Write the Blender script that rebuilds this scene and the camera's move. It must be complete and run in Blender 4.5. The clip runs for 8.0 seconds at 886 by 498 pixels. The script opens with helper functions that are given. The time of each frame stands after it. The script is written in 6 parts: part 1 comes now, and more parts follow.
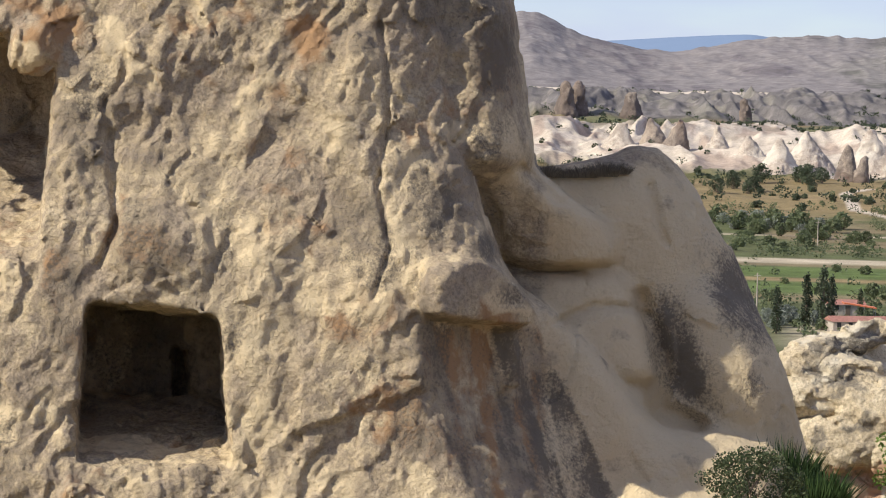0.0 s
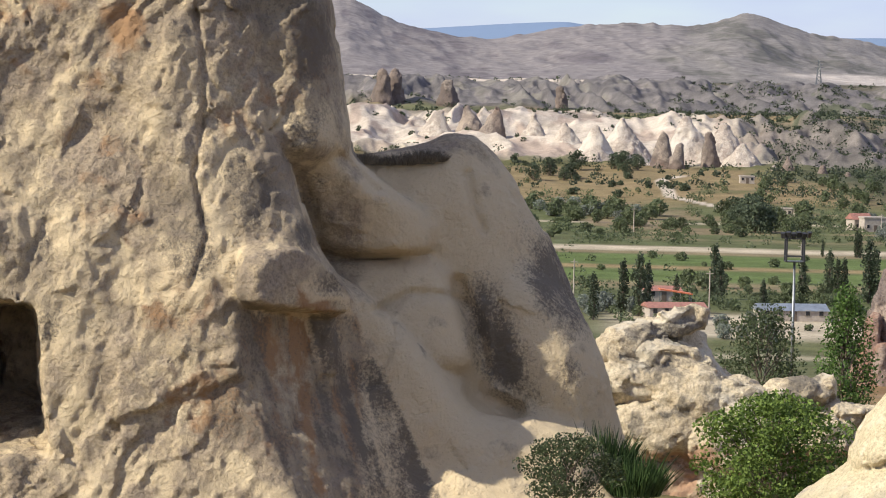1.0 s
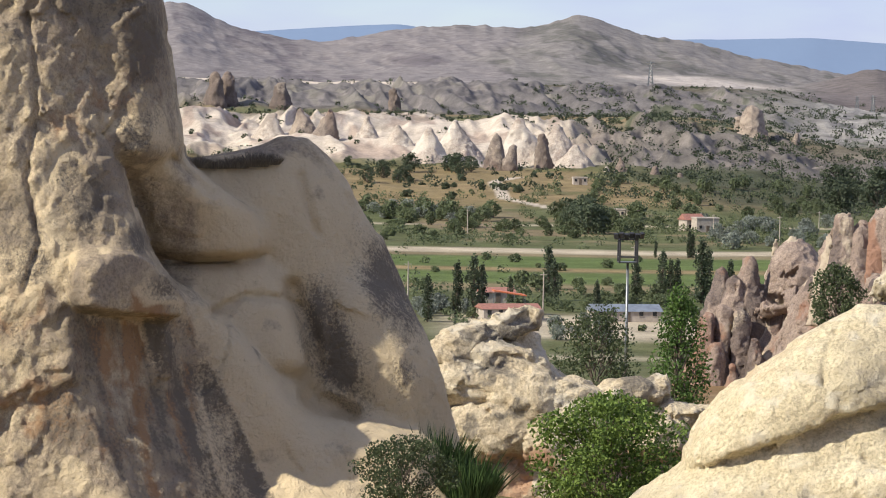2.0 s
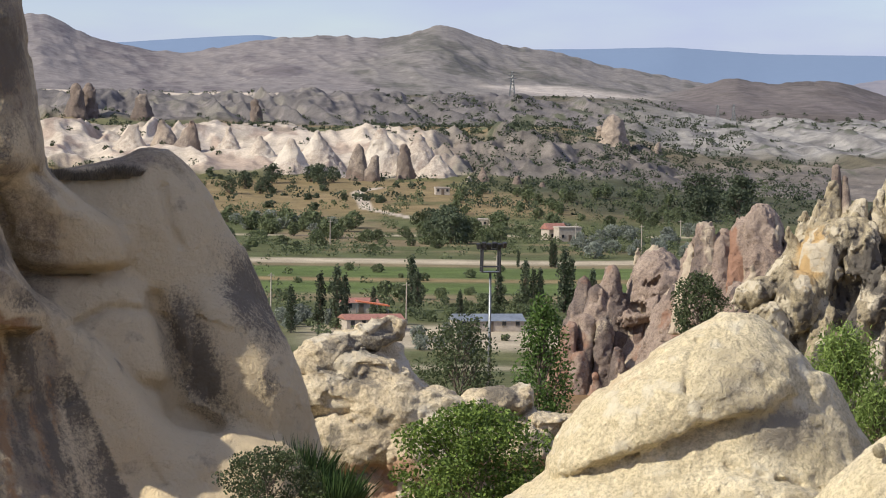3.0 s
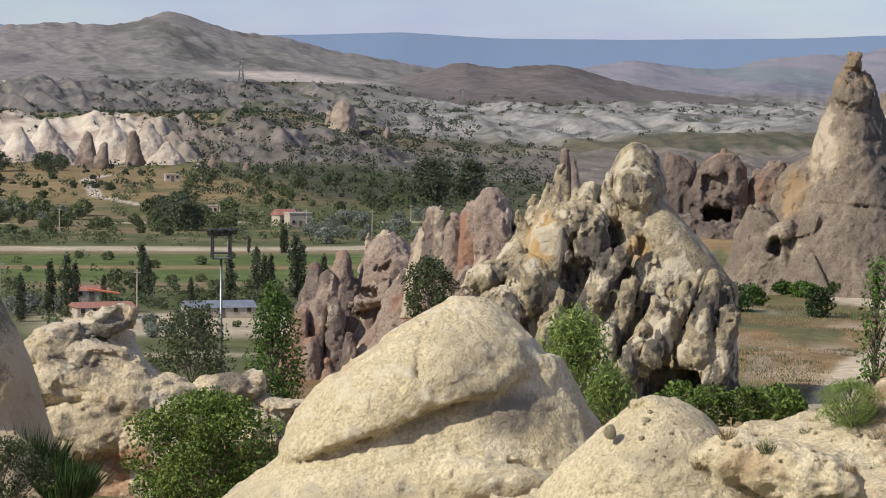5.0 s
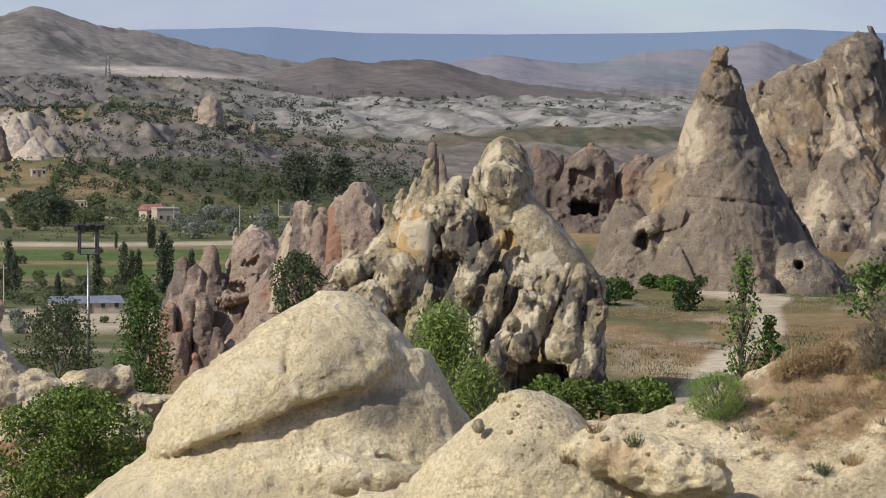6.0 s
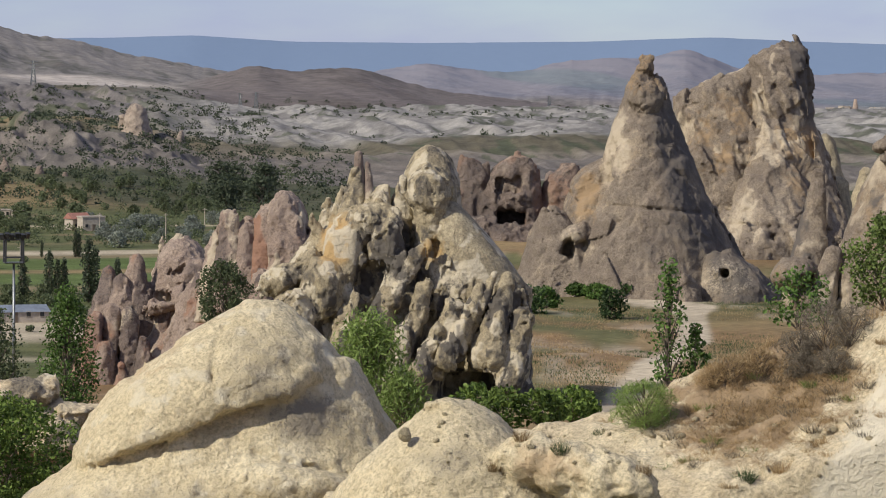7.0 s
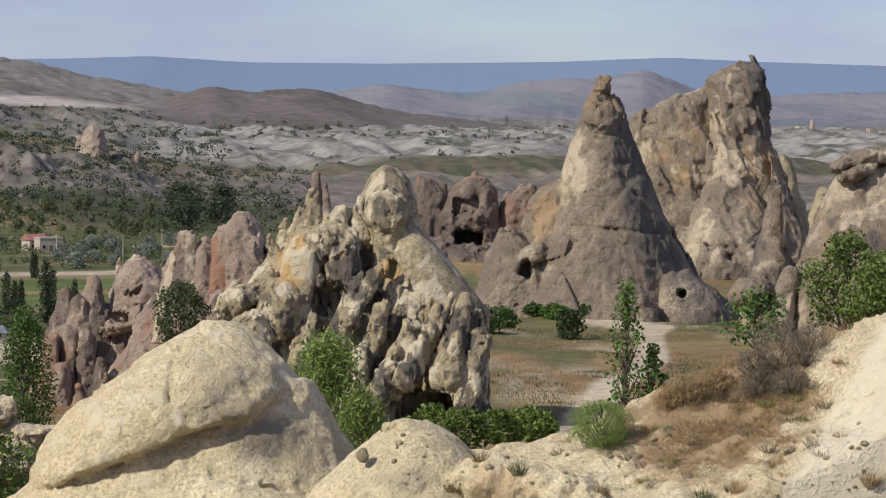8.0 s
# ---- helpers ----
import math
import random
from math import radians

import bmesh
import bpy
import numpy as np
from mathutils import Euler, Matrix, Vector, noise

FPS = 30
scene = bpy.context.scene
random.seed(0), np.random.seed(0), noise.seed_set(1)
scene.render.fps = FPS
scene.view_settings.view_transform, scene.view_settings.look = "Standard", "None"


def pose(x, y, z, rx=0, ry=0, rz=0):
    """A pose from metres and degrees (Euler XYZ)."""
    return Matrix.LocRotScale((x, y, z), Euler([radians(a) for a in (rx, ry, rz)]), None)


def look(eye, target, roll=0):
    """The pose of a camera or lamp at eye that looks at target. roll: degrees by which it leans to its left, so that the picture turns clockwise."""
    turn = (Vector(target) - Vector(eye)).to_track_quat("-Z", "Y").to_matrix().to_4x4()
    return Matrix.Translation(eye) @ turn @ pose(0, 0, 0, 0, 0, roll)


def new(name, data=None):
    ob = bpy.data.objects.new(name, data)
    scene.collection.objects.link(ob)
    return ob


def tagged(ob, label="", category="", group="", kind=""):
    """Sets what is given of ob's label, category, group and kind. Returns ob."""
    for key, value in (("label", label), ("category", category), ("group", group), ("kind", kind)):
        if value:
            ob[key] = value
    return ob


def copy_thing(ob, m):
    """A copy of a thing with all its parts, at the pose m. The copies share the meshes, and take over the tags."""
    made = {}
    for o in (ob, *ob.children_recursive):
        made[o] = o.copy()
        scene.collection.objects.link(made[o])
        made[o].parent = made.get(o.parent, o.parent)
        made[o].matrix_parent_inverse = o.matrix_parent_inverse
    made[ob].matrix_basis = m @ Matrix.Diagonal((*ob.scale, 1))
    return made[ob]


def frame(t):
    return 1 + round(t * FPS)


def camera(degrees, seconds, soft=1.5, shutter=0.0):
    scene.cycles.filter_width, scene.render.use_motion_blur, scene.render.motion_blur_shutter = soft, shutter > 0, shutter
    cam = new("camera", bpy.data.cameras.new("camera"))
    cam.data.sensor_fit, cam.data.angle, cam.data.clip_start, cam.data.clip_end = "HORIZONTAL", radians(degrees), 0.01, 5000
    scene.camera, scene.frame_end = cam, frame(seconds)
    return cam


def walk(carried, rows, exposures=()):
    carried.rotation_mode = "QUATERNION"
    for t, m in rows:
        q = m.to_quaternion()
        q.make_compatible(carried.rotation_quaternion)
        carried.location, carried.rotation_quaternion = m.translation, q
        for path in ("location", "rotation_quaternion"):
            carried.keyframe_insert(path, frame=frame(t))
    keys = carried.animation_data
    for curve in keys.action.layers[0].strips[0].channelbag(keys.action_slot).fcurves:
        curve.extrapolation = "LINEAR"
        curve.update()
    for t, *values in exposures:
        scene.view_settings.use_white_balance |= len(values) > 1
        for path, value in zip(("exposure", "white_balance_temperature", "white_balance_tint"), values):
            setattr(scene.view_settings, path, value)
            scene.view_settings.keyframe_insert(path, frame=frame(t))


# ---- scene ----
import itertools
# ================= camera =================
cam = camera(14.0, 8.0, soft=1.05)
EYE = 1.6
# seconds, bearing to the right of north, tilt, lean (degrees): a slow pan from one standpoint
ROWS = [
    (0.0, 0.000, -2.961, 1.300),
    (0.5, 1.266, -3.069, 1.315),
    (1.0, 2.909, -3.093, 1.190),
    (1.5, 4.317, -3.071, 1.105),
    (2.0, 5.547, -3.004, 0.966),
    (3.5, 8.749, -2.738, 0.666),
    (4.0, 9.748, -2.782, 0.569),
    (4.5, 10.731, -2.880, 0.447),
    (5.0, 12.007, -2.995, 0.379),
    (5.2, 12.512, -3.020, 0.346),
    (6.5, 14.789, -3.032, 0.354),
    (7.0, 15.278, -2.926, 0.342),
    (7.5, 15.653, -2.771, 0.300),
    (8.0, 15.952, -2.596, 0.296),
]


def aim(bearing, tilt, lean):
    return pose(0, 0, EYE, 90 + tilt, 0, -bearing) @ pose(0, 0, 0, 0, 0, lean)


walk(cam, [(t, aim(b, p, r)) for t, b, p, r in ROWS], exposures=[(0.0, 0.37), (1.5, 0.40), (2.0, 0.36), (3.5, 0.12), (5.0, 0.0), (6.5, -0.10), (8.0, -0.12)])

# ================= light =================
SUN = Vector((-0.75, -0.29, 0.60)).normalized()
world = bpy.data.worlds.new("sky")
scene.world = world
world.use_nodes = True
wn, wl = world.node_tree.nodes, world.node_tree.links
sky = wn.new("ShaderNodeTexSky")
sky.sky_type, sky.sun_disc = "NISHITA", False
sky.sun_elevation = math.asin(SUN.z)
sky.sun_rotation = math.atan2(SUN.x, SUN.y)
sky.altitude, sky.air_density, sky.dust_density, sky.ozone_density = 2600, 1.0, 0.4, 4.0
wn["Background"].inputs["Strength"].default_value = 0.099
# thin cloud over the whole sky
wc, wm = wn.new("ShaderNodeTexCoord"), wn.new("ShaderNodeMapping")
wm.inputs["Scale"].default_value = (1, 1, 4)
wl.new(wc.outputs["Generated"], wm.inputs["Vector"])
wt, wr, wx = wn.new("ShaderNodeTexNoise"), wn.new("ShaderNodeMapRange"), wn.new("ShaderNodeMix")
wt.inputs["Scale"].default_value, wt.inputs["Detail"].default_value = 9, 6
wl.new(wm.outputs["Vector"], wt.inputs["Vector"])
wl.new(wt.outputs["Fac"], wr.inputs["Value"])
for key, v in (("From Min", 0.32), ("From Max", 0.70), ("To Min", 0.38), ("To Max", 0.95)):
    wr.inputs[key].default_value = v
wx.data_type = "RGBA"
wx.inputs[7].default_value = (4.25, 4.65, 6.9, 1)
wl.new(wr.outputs["Result"], wx.inputs[0])
wl.new(sky.outputs["Color"], wx.inputs[6])
wl.new(wx.outputs[2], wn["Background"].inputs["Color"])
sun = new("sun", bpy.data.lights.new("sun", "SUN"))
sun.data.energy, sun.data.angle, sun.data.color = 4.8, radians(0.6), (1.0, 0.93, 0.80)
sun.matrix_world = look(SUN * 900, (0, 0, 0))

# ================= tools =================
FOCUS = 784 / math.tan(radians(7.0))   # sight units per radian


class Sight:
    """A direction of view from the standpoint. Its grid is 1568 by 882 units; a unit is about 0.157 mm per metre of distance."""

    def __init__(self, bearing, tilt, lean):
        self.turn = np.array(aim(bearing, tilt, lean).to_3x3())

    def at(self, x, y, dist):
        x, y, dist = np.broadcast_arrays(np.asarray(x, float), y, dist)
        ray = np.stack([(x - 784) / FOCUS, (441 - y) / FOCUS, -np.ones_like(x)], -1) * dist[..., None]
        return ray @ self.turn.T + np.array((0, 0, EYE))


WEST = Sight(*ROWS[0][1:])
MID_WEST = Sight(*ROWS[3][1:])
MID = Sight(*ROWS[5][1:])
EAST = Sight(*ROWS[10][1:])
FAR_EAST = Sight(*ROWS[13][1:])


LATTICE = np.random.default_rng(7).uniform(-1, 1, 64 ** 3).astype(np.float32)


def value_noise(p, seed=0):
    p = np.asarray(p, np.float32)
    fl = np.floor(p)
    f = p - fl
    i = fl.astype(np.int32) + np.array([seed * 7, seed * 13, seed * 29], np.int32)
    f = f * f * (3 - 2 * f)
    i0, i1 = i & 63, (i + 1) & 63
    x0, x1 = i0[:, 0] << 12, i1[:, 0] << 12
    y0, y1 = i0[:, 1] << 6, i1[:, 1] << 6
    z0, z1 = i0[:, 2], i1[:, 2]
    fx, fy, fz = f[:, 0], f[:, 1], f[:, 2]

    def edge(c):
        a = LATTICE[c + z0]
        return a + (LATTICE[c + z1] - a) * fz

    a, b = edge(x0 + y0), edge(x0 + y1)
    a = a + (b - a) * fy
    c, d = edge(x1 + y0), edge(x1 + y1)
    c = c + (d - c) * fy
    return a + (c - a) * fx


def fbm(p, octaves=4, seed=0, gain=0.5):
    total, amp = 0, 1.0
    for k in range(octaves):
        total = total + amp * value_noise(p * 2.03 ** k + 17.3 * k, seed + k)
        amp *= gain
    return total


def ridged(p, octaves=4, seed=0, gain=0.5):
    total, amp = 0, 1.0
    for k in range(octaves):
        total = total + amp * (1 - 2 * np.abs(value_noise(p * 2.03 ** k + 11.1 * k, seed + k)))
        amp *= gain
    return total


def facets(p, seed):
    """Broken faces: each cell of a jittered lattice has its own height and tilt."""
    p = np.asarray(p, np.float32)
    base = np.floor(p - 0.5)
    best = np.full(len(p), 1e9, np.float32)
    code = np.zeros(len(p), np.int32)
    away = np.zeros_like(p)
    for o in itertools.product((0, 1), repeat=3):
        c = base + np.array(o, np.float32)
        i = c.astype(np.int64)
        h = ((i[:, 0] * 73856093 ^ i[:, 1] * 19349663 ^ i[:, 2] * 83492791) + seed * 7919) & 262000
        d = p - c - 0.5 - 0.40 * np.stack([LATTICE[h], LATTICE[h + 7], LATTICE[h + 13]], 1)
        q = (d * d).sum(1)
        near = q < best
        best[near], code[near], away[near] = q[near], h[near], d[near]
    return 0.55 * LATTICE[code + 21] + 0.9 * (away[:, 0] * LATTICE[code + 31] + away[:, 1] * LATTICE[code + 41] + away[:, 2] * LATTICE[code + 51])


def stretch(*scale):
    return np.array(scale, np.float32)


def smooth_min(a, b, k):
    h = np.maximum(k - np.abs(a - b), 0) / k
    return np.minimum(a, b) - h * h * k * 0.25


def smooth_max(a, b, k):
    return -smooth_min(-a, -b, k)


def step01(x, lo, hi):
    t = np.clip((x - lo) / (hi - lo), 0, 1)
    return t * t * (3 - 2 * t)


def ball(g, c, r, turn=0, lean=0):
    """An ellipsoid; turn rolls it in the plane of sight, lean tips it away."""
    x, y, w = g[0] - c[0], g[1] - c[1], g[2] - c[2]
    if turn:
        co, si = math.cos(radians(turn)), math.sin(radians(turn))
        x, y = co * x + si * y, -si * x + co * y
    if lean:
        co, si = math.cos(radians(lean)), math.sin(radians(lean))
        y, w = co * y + si * w, -si * y + co * w
    k = np.sqrt((x / r[0]) ** 2 + (y / r[1]) ** 2 + (w / r[2]) ** 2)
    return (k - 1) * min(r)


def block(g, c, r, edge, turn=0):
    x, y, w = g[0] - c[0], g[1] - c[1], g[2] - c[2]
    if turn:
        co, si = math.cos(radians(turn)), math.sin(radians(turn))
        x, y = co * x + si * y, -si * x + co * y
    qx, qy, qw = np.abs(x) - r[0] + edge, np.abs(y) - r[1] + edge, np.abs(w) - r[2] + edge
    out = np.sqrt(np.maximum(qx, 0) ** 2 + np.maximum(qy, 0) ** 2 + np.maximum(qw, 0) ** 2)
    return out + np.minimum(np.maximum(np.maximum(qx, qy), qw), 0) - edge


def loft(g, rows, power=2.4, soft=9):
    """Stacked rounded sections from rows of height, left, right, front, back. Closed above by the first row."""
    y = g[1].reshape(-1)
    rows = np.array(rows, float)
    cols = [np.interp(y, rows[:, 0], rows[:, k]) for k in (1, 2, 3, 4)]
    if soft > 1:
        box = np.hanning(soft + 2)[1:-1]
        box /= box.sum()
        cols = [np.convolve(np.pad(c, soft // 2, mode="edge"), box, mode="valid")[:len(y)] for c in cols]
    shape = (1, -1, 1)
    l, r, f, b = [c.reshape(shape).astype(np.float32) for c in cols]
    a, d = np.maximum((r - l) / 2, 1), np.maximum((b - f) / 2, 1)
    u, v = np.abs((g[0] - (l + r) / 2) / a), np.abs((g[2] - (f + b) / 2) / d)
    k = np.maximum((u ** power + v ** power) ** (1 / power), 1e-4)
    slope = np.sqrt(((u / k) ** (power - 1) / a) ** 2 + ((v / k) ** (power - 1) / d) ** 2)
    side = (k - 1) / np.maximum(slope, 1e-4) * 0.9
    return smooth_max(side, (rows[0, 0] - g[1]) * 0.9, 14)


def spire(g, tip, foot, r0, r1, deep=1.0, waist=0.0):
    """A tapered round pillar from tip to foot, points (x, y, w)."""
    t0, t1 = np.array(tip, float), np.array(foot, float)
    axis = t1 - t0
    n2 = float(axis @ axis)
    x, y, w = g[0] - t0[0], g[1] - t0[1], g[2] - t0[2]
    t = np.clip((x * axis[0] + y * axis[1] + w * axis[2]) / n2, 0, 1)
    rad = r0 + (r1 - r0) * t - waist * np.sin(t * math.pi)
    return np.sqrt((x - t * axis[0]) ** 2 + (y - t * axis[1]) ** 2 + ((w - t * axis[2]) / deep) ** 2) - rad


def seam(p, points):
    """Distance in the plane of sight from the points p to a broken line."""
    best = np.full(len(p), 1e9)
    for (x0, y0), (x1, y1) in zip(points[:-1], points[1:]):
        ax, ay = x1 - x0, y1 - y0
        t = np.clip(((p[:, 0] - x0) * ax + (p[:, 1] - y0) * ay) / (ax * ax + ay * ay), 0, 1)
        best = np.minimum(best, np.hypot(p[:, 0] - x0 - t * ax, p[:, 1] - y0 - t * ay))
    return best


def blot(p, x, y, rx, ry, turn=0):
    """1 in the middle of an oval, 0 at its rim and beyond."""
    co, si = math.cos(radians(turn)), math.sin(radians(turn))
    dx, dy = p[:, 0] - x, p[:, 1] - y
    return np.clip(1.25 - np.sqrt(((co * dx + si * dy) / rx) ** 2 + ((-si * dx + co * dy) / ry) ** 2), 0, 1)


def skin(s, lo, step):
    """Surface nets: the zero surface of the field s as vertices and quads."""
    s[0], s[-1], s[:, 0], s[:, -1], s[:, :, 0], s[:, :, -1] = 5, 5, 5, 5, 5, 5
    neg = s < 0
    nx, ny, nz = s.shape
    count = np.zeros((nx - 1, ny - 1, nz - 1), np.int8)
    corners = [(i, j, k) for i in (0, 1) for j in (0, 1) for k in (0, 1)]
    for i, j, k in corners:
        count += neg[i:nx - 1 + i, j:ny - 1 + j, k:nz - 1 + k]
    cells = np.argwhere((count > 0) & (count < 8))
    val = {c: s[cells[:, 0] + c[0], cells[:, 1] + c[1], cells[:, 2] + c[2]] for c in corners}
    total, hits = np.zeros((len(cells), 3)), np.zeros(len(cells))
    for c in corners:
        for axis in range(3):
            if c[axis] == 0:
                e = list(c)
                e[axis] = 1
                a, b = val[c], val[tuple(e)]
                cross = (a < 0) != (b < 0)
                t = np.where(cross, a / np.where(a == b, 1, a - b), 0)
                for q in range(3):
                    total[:, q] += np.where(cross, c[q] + (t if q == axis else 0), 0)
                hits += cross
    verts = (cells + total / hits[:, None]) * step + np.array(lo)
    index = np.full(count.shape, -1, np.int32)
    index[cells[:, 0], cells[:, 1], cells[:, 2]] = np.arange(len(cells))
    faces = []
    for axis in range(3):
        a = [slice(1, -1)] * 3
        b = [slice(1, -1)] * 3
        a[axis], b[axis] = slice(0, -1), slice(1, None)
        na, nb = neg[tuple(a)], neg[tuple(b)]
        for flip, mask in ((False, na & ~nb), (True, ~na & nb)):
            p = np.argwhere(mask)
            off = np.ones(3, int)
            off[axis] = 0
            p = p + off
            u, v = (axis + 1) % 3, (axis + 2) % 3
            quad = []
            for du, dv in ((1, 1), (0, 1), (0, 0), (1, 0)):
                q = p.copy()
                q[:, u] -= du
                q[:, v] -= dv
                quad.append(index[q[:, 0], q[:, 1], q[:, 2]])
            quad = np.stack(quad, 1)
            faces.append(quad[:, ::-1] if flip else quad)
    faces = np.concatenate(faces)
    return verts, faces[(faces >= 0).all(1)]


def mesh_of(name, verts, faces, material, layers=None, smooth=True):
    me = bpy.data.meshes.new(name)
    n = faces.shape[1]
    me.vertices.add(len(verts))
    me.vertices.foreach_set("co", np.asarray(verts, np.float32).ravel())
    me.loops.add(faces.size)
    me.loops.foreach_set("vertex_index", faces.astype(np.int32).ravel())
    me.polygons.add(len(faces))
    me.polygons.foreach_set("loop_start", np.arange(0, faces.size, n, dtype=np.int32))
    me.polygons.foreach_set("use_smooth", np.full(len(faces), smooth))
    for key, values in (layers or {}).items():
        if values.ndim == 1:
            me.attributes.new(key, "FLOAT", "POINT").data.foreach_set("value", values.astype(np.float32))
        else:
            me.attributes.new(key, "FLOAT_COLOR", "POINT").data.foreach_set("color", np.c_[values, np.ones(len(values))].astype(np.float32).ravel())
    me.update(calc_edges=True)
    me.validate()
    me.materials.append(material)
    return me


def body(form, lo, hi, step, relief, band):
    """Vertices and faces of a rough body whose field is form(grid)."""
    axes = [np.arange(a, b + step, step, dtype=np.float32) for a, b in zip(lo, hi)]
    g = [axes[0].reshape(-1, 1, 1), axes[1].reshape(1, -1, 1), axes[2].reshape(1, 1, -1)]
    s = np.ascontiguousarray(np.broadcast_to(form(g), [len(a) for a in axes]).astype(np.float32))
    near = np.argwhere(np.abs(s) < band)
    p = np.stack([axes[k][near[:, k]] for k in range(3)], 1)
    s[near[:, 0], near[:, 1], near[:, 2]] -= relief(p)
    return skin(s, lo, step)


def rock_layers(stains, verts):
    return {key: np.clip(values, 0, 1) for key, values in stains(verts).items()} if stains else {}


def rock(name, label, sight, dist, lo, hi, step, form, relief, material, stains=None, kind="", category="rock", group="", band=24):
    """A rock body: form(grid) gives its field, relief(points) its roughness in units, stains(points) its dark, warm and pale shares."""
    verts, faces = body(form, lo, hi, step, relief, band)
    place = sight.at(verts[:, 0], verts[:, 1], dist * (1 + verts[:, 2] / FOCUS))
    base = place[place[:, 2] < place[:, 2].min() + 0.3].mean(0)
    ob = new(name, mesh_of(name, place - base, faces, material, rock_layers(stains, verts)))
    ob.location = base
    return tagged(ob, label, category, group, kind)


def spike(name, tip, foot, r0, r1, deep=1.0):
    lo = [min(a - r0, b - r1) - 26 for a, b in zip(tip, foot)]
    hi = [max(a + r0, b + r1) + 26 for a, b in zip(tip, foot)]
    return name, lambda g: spire(g, tip, foot, r0, r1, deep), lo, hi


def stack(name, rows, power=2.4, soft=9):
    r = np.array(rows, float)
    lo, hi = (r[:, 1].min() - 26, r[0, 0] - 26, r[:, 3].min() - 26), (r[:, 2].max() + 26, r[-1, 0], r[:, 4].max() + 26)
    return name, lambda g: loft(g, rows, power, soft), lo, hi


def lump(name, c, r, turn=0):
    m = max(r[0], r[1]) + 24
    return name, lambda g: ball(g, c, r, turn), (c[0] - m, c[1] - m, c[2] - r[2] - 24), (c[0] + m, c[1] + m, c[2] + r[2] + 24)


def outcrop(name, label, category, sight, dist, step, pieces, relief, material, stains=None, cuts=None, group="", band=20):
    """A rock of several pieces, each a part; cuts(grid) is the field of what is hollowed out of them."""
    root = tagged(new(name), label, category, group)
    made = []
    for piece, form, lo, hi in pieces:
        shape = form if cuts is None else (lambda g, form=form: smooth_max(form(g), -cuts(g), 5))
        verts, faces = body(shape, lo, hi, step, relief, band)
        if len(faces):
            made.append((piece, sight.at(verts[:, 0], verts[:, 1], dist * (1 + verts[:, 2] / FOCUS)), faces, rock_layers(stains, verts)))
    low = min(made, key=lambda it: it[1][:, 2].min())[1]
    base = low[low[:, 2] < low[:, 2].min() + 0.3].mean(0)
    root.location = base
    for piece, place, faces, layers in made:
        new(piece, mesh_of(piece, place - base, faces, material, layers)).parent = root
    return root


def part(name, bm, material, parent=None, label="", smooth=False):
    me = bpy.data.meshes.new(name)
    bm.to_mesh(me)
    bm.free()
    if smooth:
        me.polygons.foreach_set("use_smooth", np.ones(len(me.polygons), bool))
    me.materials.append(material)
    ob = new(name, me)
    ob.parent = parent
    return tagged(ob, label) if label else ob


def bar(bm, a, b, r0, r1=None, sides=8, cap=True):
    """A tapered round bar from a to b added to bm."""
    a, b = Vector(a), Vector(b)
    r1 = r0 if r1 is None else r1
    turn = (b - a).to_track_quat("Z", "Y").to_matrix().to_4x4()
    bmesh.ops.create_cone(bm, cap_ends=cap, segments=sides, radius1=r0, radius2=r1, depth=(b - a).length,
                          matrix=Matrix.Translation((a + b) / 2) @ turn)


def brick(bm, c, size, turn=None):
    m = Matrix.Translation(c) @ (turn or Matrix()) @ Matrix.Diagonal((*size, 1))
    bmesh.ops.create_cube(bm, size=1, matrix=m)

# ================= materials =================
def nodes_of(name):
    m = bpy.data.materials.new(name)
    m.use_nodes = True
    return m, m.node_tree.nodes, m.node_tree.links, m.node_tree.nodes["Principled BSDF"]


def tex_noise(n, l, coord, scale, detail=6, rough=0.6, distort=0.0):
    t = n.new("ShaderNodeTexNoise")
    t.inputs["Scale"].default_value, t.inputs["Detail"].default_value = scale, detail
    t.inputs["Roughness"].default_value, t.inputs["Distortion"].default_value = rough, distort
    l.new(coord, t.inputs["Vector"])
    return t.outputs["Fac"]


def ramp(n, l, fac, stops):
    r = n.new("ShaderNodeValToRGB")
    while len(r.color_ramp.elements) < len(stops):
        r.color_ramp.elements.new(0.5)
    for e, (pos, col) in zip(r.color_ramp.elements, stops):
        e.position = pos
        e.color = (*col, 1) if not isinstance(col, float) else (col, col, col, 1)
    l.new(fac, r.inputs["Fac"])
    return r.outputs["Color"]


def mix(n, l, fac, a, b, mode="MIX"):
    m = n.new("ShaderNodeMix")
    m.data_type, m.blend_type = "RGBA", mode
    for key, v in ((0, fac), (6, a), (7, b)):
        if isinstance(v, (int, float)):
            m.inputs[key].default_value = v
        elif isinstance(v, tuple):
            m.inputs[key].default_value = (*v, 1)
        else:
            l.new(v, m.inputs[key])
    return m.outputs[2]


def bump(n, l, height, strength, distance, before=None):
    b = n.new("ShaderNodeBump")
    b.inputs["Strength"].default_value, b.inputs["Distance"].default_value = strength, distance
    l.new(height, b.inputs["Height"])
    if before:
        l.new(before, b.inputs["Normal"])
    return b.outputs["Normal"]


def scaled(n, l, scale):
    c = n.new("ShaderNodeTexCoord")
    m = n.new("ShaderNodeMapping")
    m.inputs["Scale"].default_value = scale
    l.new(c.outputs["Object"], m.inputs["Vector"])
    return m.outputs["Vector"]


def attr(n, name):
    a = n.new("ShaderNodeAttribute")
    a.attribute_name = name
    return a.outputs["Fac"]


